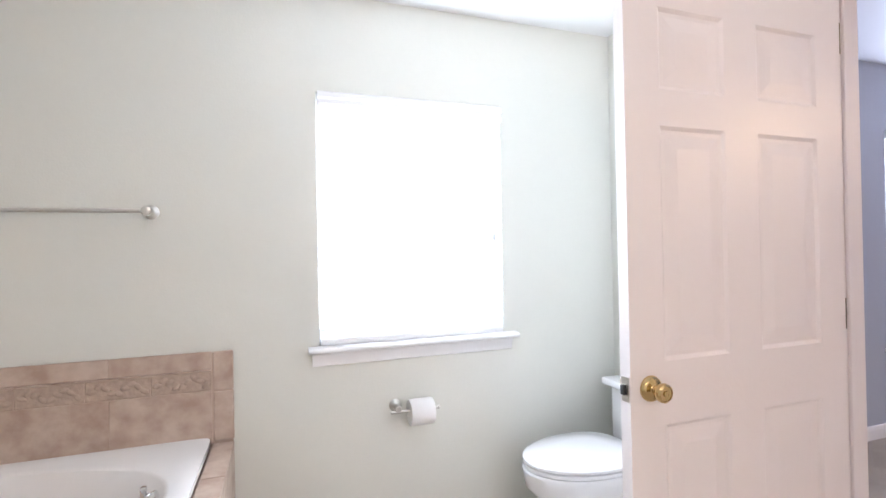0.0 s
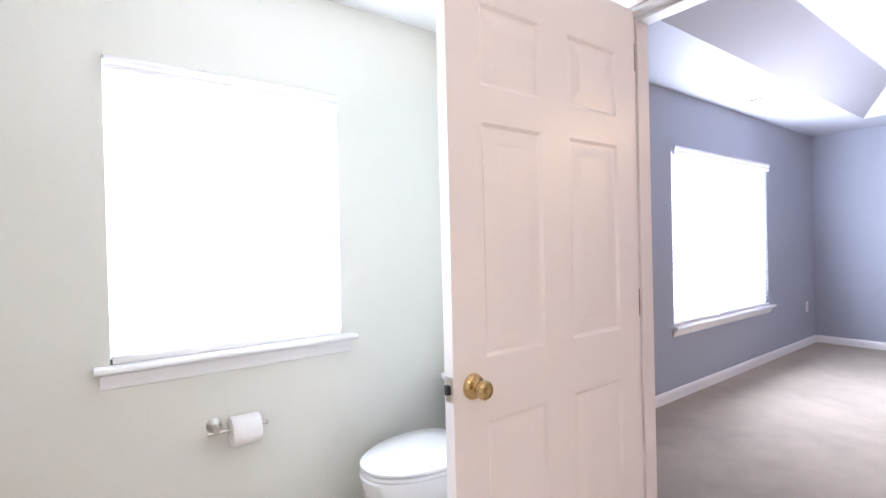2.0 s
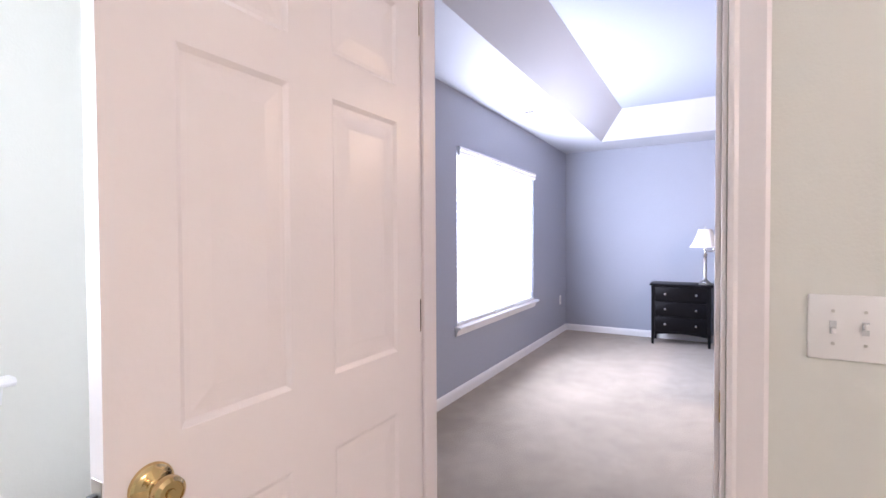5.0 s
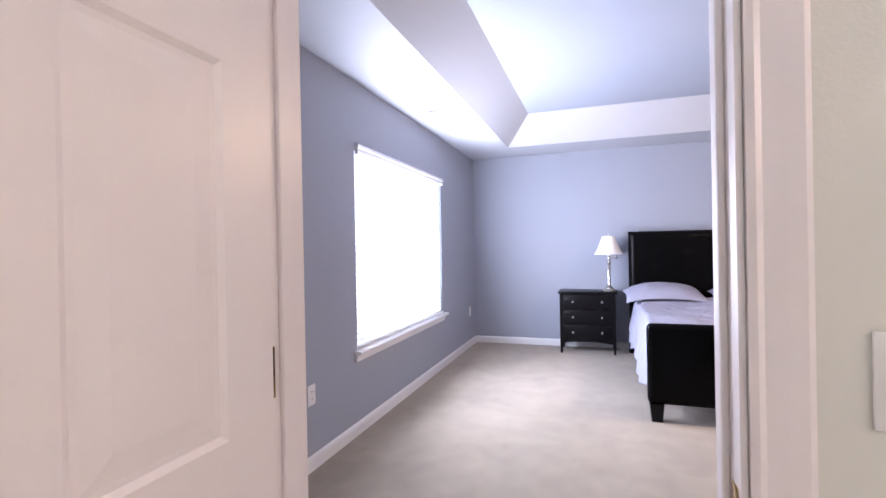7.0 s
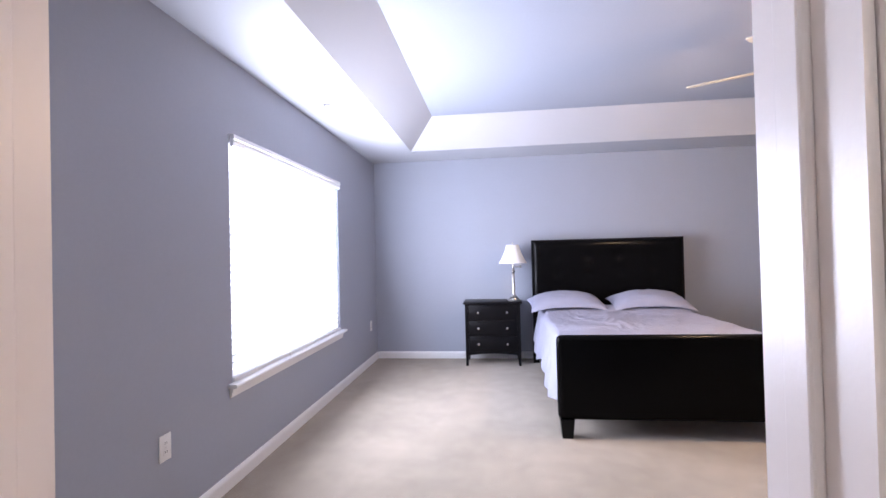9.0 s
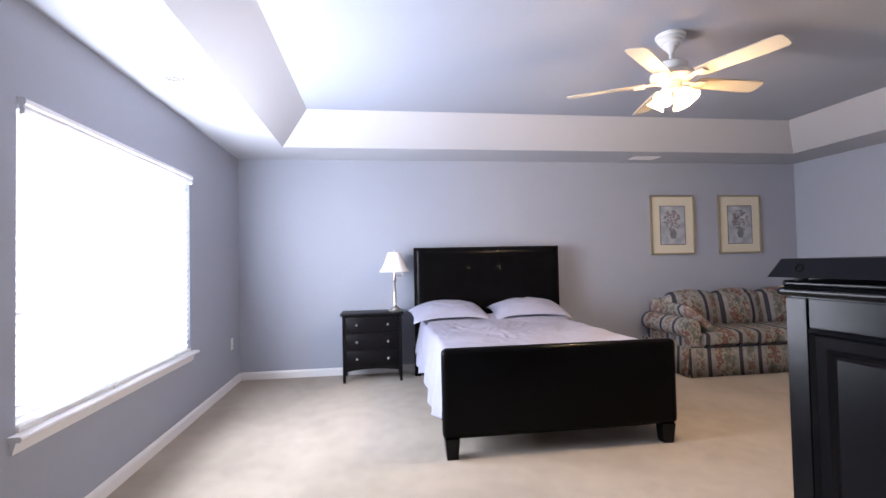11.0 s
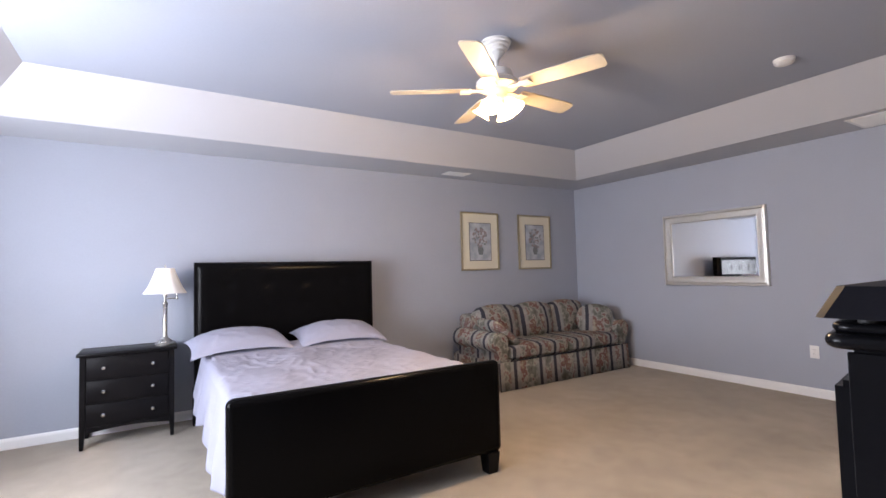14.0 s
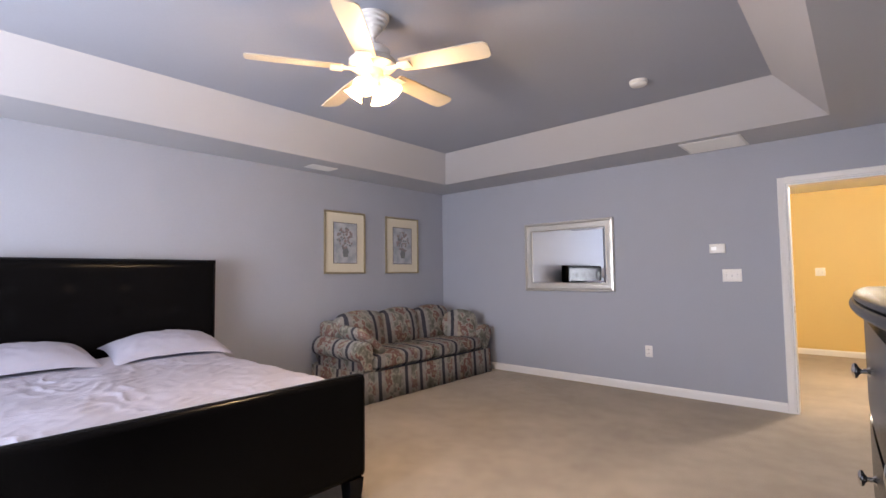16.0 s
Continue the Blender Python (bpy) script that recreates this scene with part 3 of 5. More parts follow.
LX0, LX1, LF, LB = 0.925, 1.706, 1.211, 1.246
door = thing("door", (0, 0, 0), "white six-panel wooden door standing open, brass knob", "door")
leaf = part("leaf", panelled_leaf(LX0, LX1, 0.012, 2.022, LF, LB, [(1.03, 1.248), (1.365, 1.600)], [(0.22, 0.820), (0.978, 1.564), (1.655, 1.862)]), M_DOOR, door, smooth=False)
KX, KZ = 0.985, 0.915
for s, y in ((-1, LF), (1, LB)):
    m = Matrix.Translation((KX, y, KZ)) @ pose(0, 0, 0, 90 * (1 if s < 0 else -1), 0, 0)
    rose = part("knob_rose", lathe(B(), [(0.032, 0), (0.032, 0.004), (0.029, 0.009), (0.022, 0.012), (0.013, 0.014), (0.011, 0.016)], m), M_BRASS, door, "polished brass rose")
    part("knob", lathe(B(), [(0.011, 0.014), (0.010, 0.022), (0.013, 0.026), (0.021, 0.032), (0.0235, 0.041), (0.0225, 0.048), (0.0175, 0.052), (0.0165, 0.0495), (0.0075, 0.049), (0.0065, 0.0515), (0.001, 0.052)], m), M_BRASS, door, "polished brass knob")
part("latch_plate", box(B(), LX0 - 0.0015, LX0 + 0.001, LF + 0.005, LB - 0.005, KZ - 0.03, KZ + 0.03), M_NICKEL, door, "worn latch plate")
part("latch_bolt", box(B(), LX0 - 0.012, LX0 - 0.0015, LF + 0.011, LB - 0.012, KZ - 0.012, KZ + 0.012, 0.002), M_SLOT, door, "dark latch bolt")
for z in (0.26, 1.055, 1.87):
    bm = cyl(B(), (LX1 + 0.006, LF + 0.006, z - 0.045), (LX1 + 0.006, LF + 0.006, z + 0.045), 0.0045, seg=12)
    box(bm, LX1 - 0.0005, LX1 + 0.002, LF, LB - 0.004, z - 0.045, z + 0.045)
    part("hinge", bm, M_BRASS, door, "brass butt hinge")


# ---- wall plates, vents and alarms ----
def plate(name, m, w, h, label, category, kind):
    """A cover plate, built facing -y at the origin and set on its wall by m."""
    ob = thing(name, (0, 0, 0), label, category)
    ob.matrix_world = m
    part("cover_plate", box(B(), -w / 2, w / 2, -0.006, 0, -h / 2, h / 2, 0.003), M_PLATE, ob)
    if kind == "outlet":
        for z in (-0.02, 0.02):
            part("receptacle", box(B(), -0.017, 0.017, -0.008, -0.005, z - 0.014, z + 0.014, 0.004), M_PLATE, ob)
            for x in (-0.006, 0.006):
                part("slot", box(B(), x - 0.0015, x + 0.0015, -0.0085, -0.0078, z - 0.004, z + 0.006), M_SLOT, ob)
        part("screw", cyl(B(), (0, -0.0075, 0), (0, -0.005, 0), 0.003, seg=10), M_NICKEL, ob)
    else:
        for i in range(kind):
            x = (i - (kind - 1) / 2) * 0.046
            part("toggle_slot", box(B(), x - 0.005, x + 0.005, -0.0068, -0.0055, -0.012, 0.012), M_GREYPL, ob)
            part("toggle", box(B(), x - 0.0035, x + 0.0035, -0.018, -0.006, 0.0 if i % 2 else -0.010, 0.010 if i % 2 else 0.0, 0.001), M_PLATE, ob)
            for z in (-0.030, 0.030):
                part("screw", cyl(B(), (x, -0.0075, z), (x, -0.005, z), 0.003, seg=10), M_NICKEL, ob)
    return ob


plate("wall_outlet", pose(3.345, NY, 0.432), 0.075, 0.12, "white duplex wall outlet on the window wall", "outlet", "outlet")
plate("wall_outlet", pose(6.845, NY, 0.447), 0.075, 0.12, "white duplex wall outlet on the window wall", "outlet", "outlet")
plate("wall_outlet", pose(4.227, SY, 0.425, 0, 0, 180), 0.075, 0.12, "white duplex wall outlet below the mirror", "outlet", "outlet")
plate("light_switch", pose(WX0, 0.296, 1.10, 0, 0, -90), 0.12, 0.12, "white double toggle switch plate by the doorway", "light switch", 2)
plate("light_switch", pose(3.436, SY, 1.218, 0, 0, 180), 0.16, 0.12, "white triple toggle switch plate below the thermostat", "light switch", 3)
plate("light_switch", pose(2.98, -8.50, 1.232, 0, 0, 180), 0.12, 0.12, "white double switch plate on the yellow wall", "light switch", 2)

thermo = thing("thermostat", (3.547, SY, 1.478), "white wall thermostat with a small lit display", "thermostat")
part("housing", box(B(), -0.068, 0.068, 0, 0.026, -0.045, 0.045, 0.006), M_PLATE, thermo)
part("display", box(B(), 0.012, 0.046, 0.0262, 0.028, -0.012, 0.014), M_LCD, thermo, "pale lit display", smooth=False)

smoke = thing("smoke_detector", (3.722, -3.160, ZH), "white round smoke detector on the ceiling", "smoke detector")
part("base", lathe(B(), [(0.066, 0), (0.066, -0.010), (0.062, -0.012)]), M_PLATE, smoke)
part("cover", lathe(B(), [(0.062, -0.010), (0.062, -0.026), (0.052, -0.036), (0.030, -0.040), (0.001, -0.041)]), M_PLATE, smoke)


def vent(x, y, lx, ly, n, along, label):
    v = thing("ceiling_vent", (x, y, ZL), label, "vent", "ceiling vents")
    f = 0.022
    for n_, b in (("frame", box(B(), -lx / 2, lx / 2, -ly / 2, -ly / 2 + f, -0.006, 0, 0.002)), ("frame", box(B(), -lx / 2, lx / 2, ly / 2 - f, ly / 2, -0.006, 0, 0.002)),
                  ("frame", box(B(), -lx / 2, -lx / 2 + f, -ly / 2 + f, ly / 2 - f, -0.006, 0, 0.002)), ("frame", box(B(), lx / 2 - f, lx / 2, -ly / 2 + f, ly / 2 - f, -0.006, 0, 0.002))):
        part(n_, b, M_PLATE, v, smooth=False)
    part("backing", box(B(), -lx / 2 + f, lx / 2 - f, -ly / 2 + f, ly / 2 - f, -0.0015, -0.0005), M_GREYPL if n > 14 else M_SLOT, v, smooth=False)
    if along == "x":
        bm = box(B(), -lx / 2 + f, lx / 2 - f, -0.005, 0.005, -0.0006, 0.0006)
        bmesh.ops.transform(bm, matrix=pose(0, 0, 0, 32, 0, 0), verts=bm.verts)
    else:
        bm = box(B(), -0.005, 0.005, -ly / 2 + f, ly / 2 - f, -0.0006, 0.0006)
        bmesh.ops.transform(bm, matrix=pose(0, 0, 0, 0, 32, 0), verts=bm.verts)
    me = mesh_of("slat", bm, M_PLATE)
    span = (ly if along == "x" else lx) - 2 * f - 0.012
    for i in range(n):
        s = new("slat", me)
        d = -span / 2 + span * i / (n - 1)
        s.parent, s.location = v, (0, d, -0.005) if along == "x" else (d, 0, -0.005)


vent(4.80, 1.98, 0.13, 0.16, 8, "x", "white metal ceiling register above the window")
vent(6.86, -2.42, 0.18, 0.32, 9, "y", "white metal ceiling register above the bed wall")
vent(3.49, -4.44, 0.50, 0.44, 26, "x", "large white return-air grille near the landing doorway")


# ---- ceiling fan ----
FX, FY = 4.512, -1.198
fan = thing("ceiling_fan", (FX, FY, ZH), "white five-blade ceiling fan with lit frosted glass lamps", "ceiling fan")
part("canopy", lathe(B(), [(0.094, 0), (0.094, -0.014), (0.084, -0.019), (0.084, -0.034), (0.071, -0.040), (0.070, -0.055), (0.055, -0.063), (0.052, -0.078), (0.036, -0.090), (0.022, -0.112), (0.014, -0.120)]), M_FANW, fan)
part("downrod", lathe(B(), [(0.013, -0.12), (0.013, -0.172), (0.030, -0.178), (0.034, -0.186)]), M_FANW, fan)
part("motor", lathe(B(), [(0.034, -0.180), (0.080, -0.186), (0.096, -0.196), (0.100, -0.210), (0.100, -0.238), (0.094, -0.246), (0.122, -0.252), (0.134, -0.262), (0.134, -0.288), (0.118, -0.300), (0.070, -0.306), (0.055, -0.310)]), M_FANW, fan)
part("switch_housing", lathe(B(), [(0.055, -0.304), (0.060, -0.318), (0.060, -0.344), (0.048, -0.360), (0.020, -0.368)]), M_FANW, fan)
BZ = -0.302
bm_i = B()
box(bm_i, 0.085, 0.20, -0.020, 0.020, BZ - 0.012, BZ - 0.006, 0.002)
box(bm_i, 0.165, 0.235, -0.045, 0.045, BZ - 0.014, BZ - 0.008, 0.003)
iron_me = mesh_of("blade_iron", bm_i, M_FANW, True)
bm_b = B()
pr = [(0.18, -0.052), (0.30, -0.060), (0.60, -0.066), (0.655, -0.062), (0.672, -0.045), (0.676, 0.0), (0.672, 0.045), (0.655, 0.062), (0.60, 0.066), (0.30, 0.060), (0.18, 0.052)]
extrude_profile(bm_b, pr, "z", BZ - 0.007, BZ)
bmesh.ops.transform(bm_b, matrix=Matrix.Translation((0, 0, BZ)) @ pose(0, 0, 0, -12, 0, 0) @ Matrix.Translation((0, 0, -BZ)), verts=bm_b.verts)
blade_me = mesh_of("blade", bm_b, M_BLADE)
for k in range(5):
    for nm, me in (("blade", blade_me), ("blade_iron", iron_me)):
        o = new(nm, me)
        o.parent = fan
        o.matrix_local = pose(0, 0, 0, 0, 0, 58 + 72 * k)
for k in range(4):
    a = 28 + 90 * k
    m = pose(0, 0, 0, 0, 0, a) @ Matrix.Translation((0.045, 0, -0.352)) @ pose(0, 0, 0, 0, 180 - 38, 0)
    arm = part("lamp_arm", lathe(B(), [(0.012, 0), (0.012, 0.02), (0.021, 0.024), (0.021, 0.046)], m, 16), M_FANW, fan)
    part("glass_shade", lathe(B(), [(0.020, 0.036), (0.026, 0.048), (0.031, 0.070), (0.039, 0.092), (0.052, 0.114), (0.049, 0.114), (0.036, 0.091), (0.028, 0.070), (0.018, 0.044)], m @ Matrix.Diagonal((1.16, 1.16, 1.1, 1)), 20), M_TULIP, fan, "lit frosted tulip glass")
    c = pose(FX, FY, ZH) @ m @ Vector((0, 0, 0.117))
    point_lamp("fan_bulb", c, FAN_W, (1.0, 0.70, 0.40), 0.022)


# ---- bed ----
YC = -0.445
bed = thing("bed", (0, 0, 0), "black leather upholstered bed with tall tufted headboard", "bed")
part("footboard", box(B(), 4.645, 4.725, YC - 0.815, YC + 0.80, 0.125, 0.70, 0.036, 5), M_LEATHER, bed)
for y in (YC - 0.74, YC + 0.74):
    bm = B()
    r = bmesh.ops.create_cone(bm, cap_ends=True, segments=4, radius1=0.050, radius2=0.066, depth=0.13, matrix=Matrix.Translation((4.69, y, 0.065)) @ pose(0, 0, 0, 0, 0, 45))
    part("leg", bm, M_LACQ, bed, smooth=False)


def headboard():
    """Padded board, with shallow dimples round two rows of buttons and a rolled top."""
    bm = B()
    yl, yr, z0, z1 = YC - 0.885, YC + 0.79, 0.30, 1.415
    btn = [(YC + s, z) for z in (1.02, 1.22) for s in (-0.52, -0.17, 0.17, 0.52)]

    def front(u, v):
        y, z = yl + (yr - yl) * u, z0 + (z1 - z0) * v
        x = 6.845
        e = min(1, min(u, 1 - u) * 17, (1 - v) * 15)
        x += 0.045 * (1 - math.sqrt(max(0, 1 - (1 - e) ** 2)))
        for by, bz in btn:
            d2 = (y - by) ** 2 + (z - bz) ** 2
            x += 0.013 * math.exp(-d2 / 0.0022) - 0.004 * math.exp(-d2 / 0.02)
        return (x, y, z)
    sheet(bm, 64, 48, front)
    edges = [e for e in bm.edges if e.is_boundary]
    r = bmesh.ops.extrude_edge_only(bm, edges=edges)
    vs = [v for v in r["geom"] if isinstance(v, bmesh.types.BMVert)]
    for v in vs:
        v.co.x = 6.965
    bmesh.ops.holes_fill(bm, edges=[e for e in bm.edges if e.is_boundary], sides=0)
    return bm, btn


bm, buttons = headboard()
hb = part("headboard", bm, M_LEATHER, bed, "tufted black leather headboard")
for by, bz in buttons:
    part("button", lathe(B(), [(0.012, 0), (0.011, 0.005), (0.006, 0.009), (0.001, 0.010)], Matrix.Translation((6.862, by, bz)) @ pose(0, 0, 0, 0, -90, 0), 14), M_LEATHER, bed)
for y in (YC - 0.765, YC + 0.765):
    part("leg", box(B(), 6.88, 6.96, y - 0.035, y + 0.035, 0, 0.32, 0.004), M_LEATHER, bed)
for y in (YC - 0.76, YC + 0.76):
    part("side_rail", box(B(), 4.72, 6.88, y - 0.02, y + 0.02, 0.17, 0.36, 0.012), M_LEATHER, bed)
mattress = solo("mattress", box(B(), 4.74, 6.83, YC - 0.735, YC + 0.735, 0.30, 0.60, 0.05, 3), M_SHEET, "mattress under a pale lavender sheet", "mattress")


def cover(u, v):
    """Sheet over the mattress: flat with creases on top, falling in folds on both sides."""
    x = 4.745 + (6.62 - 4.745) * u
    W, drop = 0.762, 0.40 + 0.05 * math.sin(u * 9)
    if u > 0.72:
        drop *= 1 - 0.25 * (u - 0.72) / 0.28
    s = (v - 0.5) * 2 * (W + drop)
    fold = 0.5 + 0.5 * math.sin(x * 17 + 1.3 * math.sin(x * 6))
    if abs(s) <= W - 0.06:
        y, z = s, 0.645
    else:
        t = abs(s) - (W - 0.06)
        if t < 0.094:
            a = t / 0.06
            y, z = (W - 0.06) + 0.06 * math.sin(min(a, 1.571)), 0.645 - 0.06 * (1 - math.cos(min(a, 1.571)))
        else:
            k = t - 0.094
            y, z = W + 0.10 * k + 0.035 * fold * min(1, k * 4), 0.585 - k * 0.97
        y = math.copysign(y, s)
    p = Vector((x * 3.2, s * 3.2, 1.0))
    q = Vector((x * 11 + 2 * noise.noise(p), s * 5, 4.0))
    z += 0.014 * noise.noise(p) + 0.010 * (1 - abs(noise.noise(q)) * 2) * (0.4 + 0.6 * abs(noise.noise(p * 0.7))) * (1 if abs(s) < W else 0.2)
    w = Vector((x * 6 + s * 4, s * 9 - x * 2, 7.0))
    z += 0.009 * max(0, 1 - 3.2 * abs(noise.noise(w))) * (0.35 + max(0, noise.noise(p * 0.8 + Vector((5, 0, 0)))) * 1.6) * (1 if abs(s) < W else 0.3)
    z += 0.05 * math.exp(-((u - 0.93) / 0.12) ** 2) if abs(s) < W - 0.06 else 0
    return (x, YC + y, max(z, 0.02))


bm = sheet(B(), 190, 210, cover)
quilt = solo("bed_sheet", bm, M_SHEET, "rumpled pale lavender sheet hanging over the bed", "bedding")
sol = quilt.modifiers.new("thickness", "SOLIDIFY")
sol.thickness = 0.006


def pillow(seed):
    bm = B()
    nu, nv = 36, 26
    for sgn in (1, -1):
        def f(u, v):
            a, b = 2 * u - 1, 2 * v - 1
            k = max(0, (1 - a * a)) ** 0.50 * max(0, (1 - b * b)) ** 0.55
            pinch = 1 - 0.10 * (1 - abs(a) ** 3) * abs(b) - 0.0
            wob = 0.010 * noise.noise(Vector((a * 3 + seed, b * 3, sgn)))
            y, x = a * 0.40 * (1 - 0.07 * (1 - b * b) * abs(a)), b * 0.26 * pinch
            return (x, y, sgn * (0.066 if sgn > 0 else 0.046) * k - 0.045 * abs(a) ** 3 - 0.02 * abs(b) ** 3 + wob * k - 0.03 * (1 - k) * 0.6 + 0.012 * noise.noise(Vector((a * 7, b * 4 + seed, 2.0))) * k)
        sheet(bm, nu, nv, f)
    bmesh.ops.remove_doubles(bm, verts=bm.verts, dist=0.002)
    return bm


for y, s, rz in ((YC + 0.470, 1.0, 3), (YC - 0.375, 7.0, -3)):
    p = solo("pillow", pillow(s), M_SHEET, "plump pillow in a pale lavender pillowcase", "pillow", group="pillows on the bed")
    p.matrix_world = pose(6.50, y, 0.778, 0, -9, rz)


# ---- nightstand and lamp ----
ns = thing("nightstand", (0, 0, 0), "black three-drawer nightstand with small silver knobs", "nightstand")
NX0, NX1, NY0, NY1 = 6.735, 7.105, 0.500, 1.125
part("top", box(B(), NX0 - 0.022, NX1, NY0 - 0.02, NY1 + 0.02, 0.700, 0.724, 0.006), M_MATTE, ns)
bm = box(B(), NX0 + 0.006, NX1 - 0.004, NY0 + 0.006, NY1 - 0.006, 0.15, 0.700)
part("body", bm, M_MATTE, ns, smooth=False)
for x in (NX0 + 0.018, NX1 - 0.022):
    for y, s in ((NY0 + 0.018, 1), (NY1 - 0.018, -1)):
        bm = B()
        pts = [(y - 0.018, 0.70), (y + 0.018, 0.70), (y + 0.018, 0.15), (y + 0.013 - s * 0.003, 0.0), (y - 0.013 - s * 0.003, 0.0), (y - 0.018, 0.15)]
        extrude_profile(bm, pts, "x", x - 0.018, x + 0.018)
        part("leg", bm, M_MATTE, ns, smooth=False)
bm = B()
ap = [(NY0 + 0.036, 0.155)] + [(NY0 + 0.036 + (NY1 - NY0 - 0.072) * i / 12, 0.118 + 0.022 * math.sin(math.pi * i / 12)) for i in range(13)] + [(NY1 - 0.036, 0.155)]
extrude_profile(bm, ap, "x", NX0 + 0.004, NX0 + 0.020)
part("apron", bm, M_MATTE, ns, smooth=False)
for i in range(3):
    z = 0.165 + i * 0.178
    d = part("drawer", box(B(), NX0 - 0.004, NX0 + 0.010, NY0 + 0.042, NY1 - 0.042, z, z + 0.166, 0.004), M_MATTE, ns)
    for y in (NY0 + 0.15, NY1 - 0.15):
        k = part("knob", lathe(B(), [(0.006, 0), (0.006, 0.012), (0.013, 0.016), (0.014, 0.022), (0.009, 0.027), (0.001, 0.028)], Matrix.Translation((NX0 - 0.003, y, z + 0.083)) @ pose(0, 0, 0, 0, -90, 0), 18), M_CHROME, d, "shiny silver knob")

lamp = thing("table_lamp", (6.86, 0.565, 0.724), "brushed nickel table lamp with white bell shade, unlit", "table lamp")
part("base", lathe(B(), [(0.078, 0), (0.080, 0.010), (0.074, 0.018), (0.058, 0.024), (0.054, 0.036), (0.040, 0.046), (0.026, 0.056), (0.020, 0.066)]), M_NICKEL, lamp)
part("stem", lathe(B(), [(0.018, 0.060), (0.021, 0.070), (0.017, 0.078), (0.017, 0.330), (0.022, 0.338), (0.022, 0.352), (0.014, 0.360), (0.010, 0.372), (0.010, 0.400), (0.016, 0.405), (0.016, 0.440)]), M_NICKEL, lamp)
bm = cyl(B(), (0, 0, 0.388), (0, -0.085, 0.388), 0.006, seg=12)
cyl(bm, (0, -0.085, 0.378), (0, -0.085, 0.425), 0.006, seg=12)
lathe(bm, [(0.004, 0), (0.012, 0.004), (0.012, 0.010), (0.004, 0.013)], Matrix.Translation((0, -0.085, 0.388)) @ pose(0, 0, 0, 90, 0, 0), 12)
part("swing_arm", bm, M_NICKEL, lamp)
bm = B()
prof = [(0.163, 0.432), (0.158, 0.440), (0.134, 0.475), (0.109, 0.530), (0.088, 0.585), (0.070, 0.640), (0.068, 0.644)]
rings = []
for r, z in prof + [(r - 0.004, z) for r, z in prof[::-1]]:
    rings.append([bm.verts.new((r * (1 + 0.012 * math.cos(12 * a)) * math.cos(a), r * (1 + 0.012 * math.cos(12 * a)) * math.sin(a), z)) for a in [2 * math.pi * i / 72 for i in range(72)]])
rings.append(rings[0])
for a, b in zip(rings, rings[1:]):
    for i in range(72):
        bm.faces.new((a[i], a[(i + 1) % 72], b[(i + 1) % 72], b[i]))
part("shade", bm, M_SHADE, lamp, "white bell-shaped fabric shade")
part("finial", lathe(B(), [(0.004, 0.440), (0.004, 0.650), (0.010, 0.655), (0.007, 0.668), (0.002, 0.674)], seg=12), M_NICKEL, lamp)


# ---- sofa ----
SX, S0, S1 = 6.17, -4.53, -2.43
sofa = thing("sofa", (0, 0, 0), "tapestry sofa with blue stripes and rust florals", "sofa")
part("base", box(B(), SX + 0.03, 7.06, S0 + 0.03, S1 - 0.03, 0.06, 0.32, 0.02), M_SOFA, sofa)


def skirt(side):
    """Flat skirt to the floor, along the front (side 0) or one end."""
    bm = B()
    path = []
    n = 60
    if side == 0:
        for i in range(n + 1):
            path.append((SX + 0.005 * math.sin(i * 0.7), S0 + 0.004 + (S1 - S0 - 0.008) * i / n))
    else:
        y = S1 if side > 0 else S0
        path = [(SX + 0.016 + (7.03 - SX) * u / 24, y - side * 0.012 + 0.004 * math.sin(u)) for u in range(25)]
    lo = [bm.verts.new((x - (0.010 if side == 0 else 0), y + side * 0.014, 0.004)) for x, y in path]
    hi = [bm.verts.new((x + (0.008 if side == 0 else 0), y, 0.300)) for x, y in path]
    for i in range(len(path) - 1):
        bm.faces.new((lo[i], lo[i + 1], hi[i + 1], hi[i]))
    return bm


for side, m in ((0, M_SOFA), (1, M_SOFA_ARM), (-1, M_SOFA_ARM)):
    sk = part("skirt", skirt(side), m, sofa)
    sk.modifiers.new("thickness", "SOLIDIFY").thickness = 0.010


def arm(y, s):
    """Rolled arm with a scrolled front: s is the outer side."""
    bm = B()
    pts = [(y - s * 0.02, 0.30), (y - s * 0.02, 0.42)]
    for i in range(15):
        a = math.radians(215 - i * 250 / 14)
        pts.append((y + s * 0.075 + s * 0.108 * -math.cos(a) * -1, 0.500 + 0.108 * math.sin(a)))
    pts += [(y + s * 0.10, 0.40), (y + s * 0.10, 0.30)]
    extrude_profile(bm, pts, "x", SX + 0.01, 6.98)
    bmesh.ops.bevel(bm, geom=[e for e in bm.edges if abs(e.verts[0].co.x - e.verts[1].co.x) < 1e-5], offset=0.018, segments=3, affect="EDGES")
    return bm


part("arm", arm(S1 - 0.13, 1), M_SOFA_ARM, sofa)
part("arm", arm(S0 + 0.13, -1), M_SOFA_ARM, sofa)


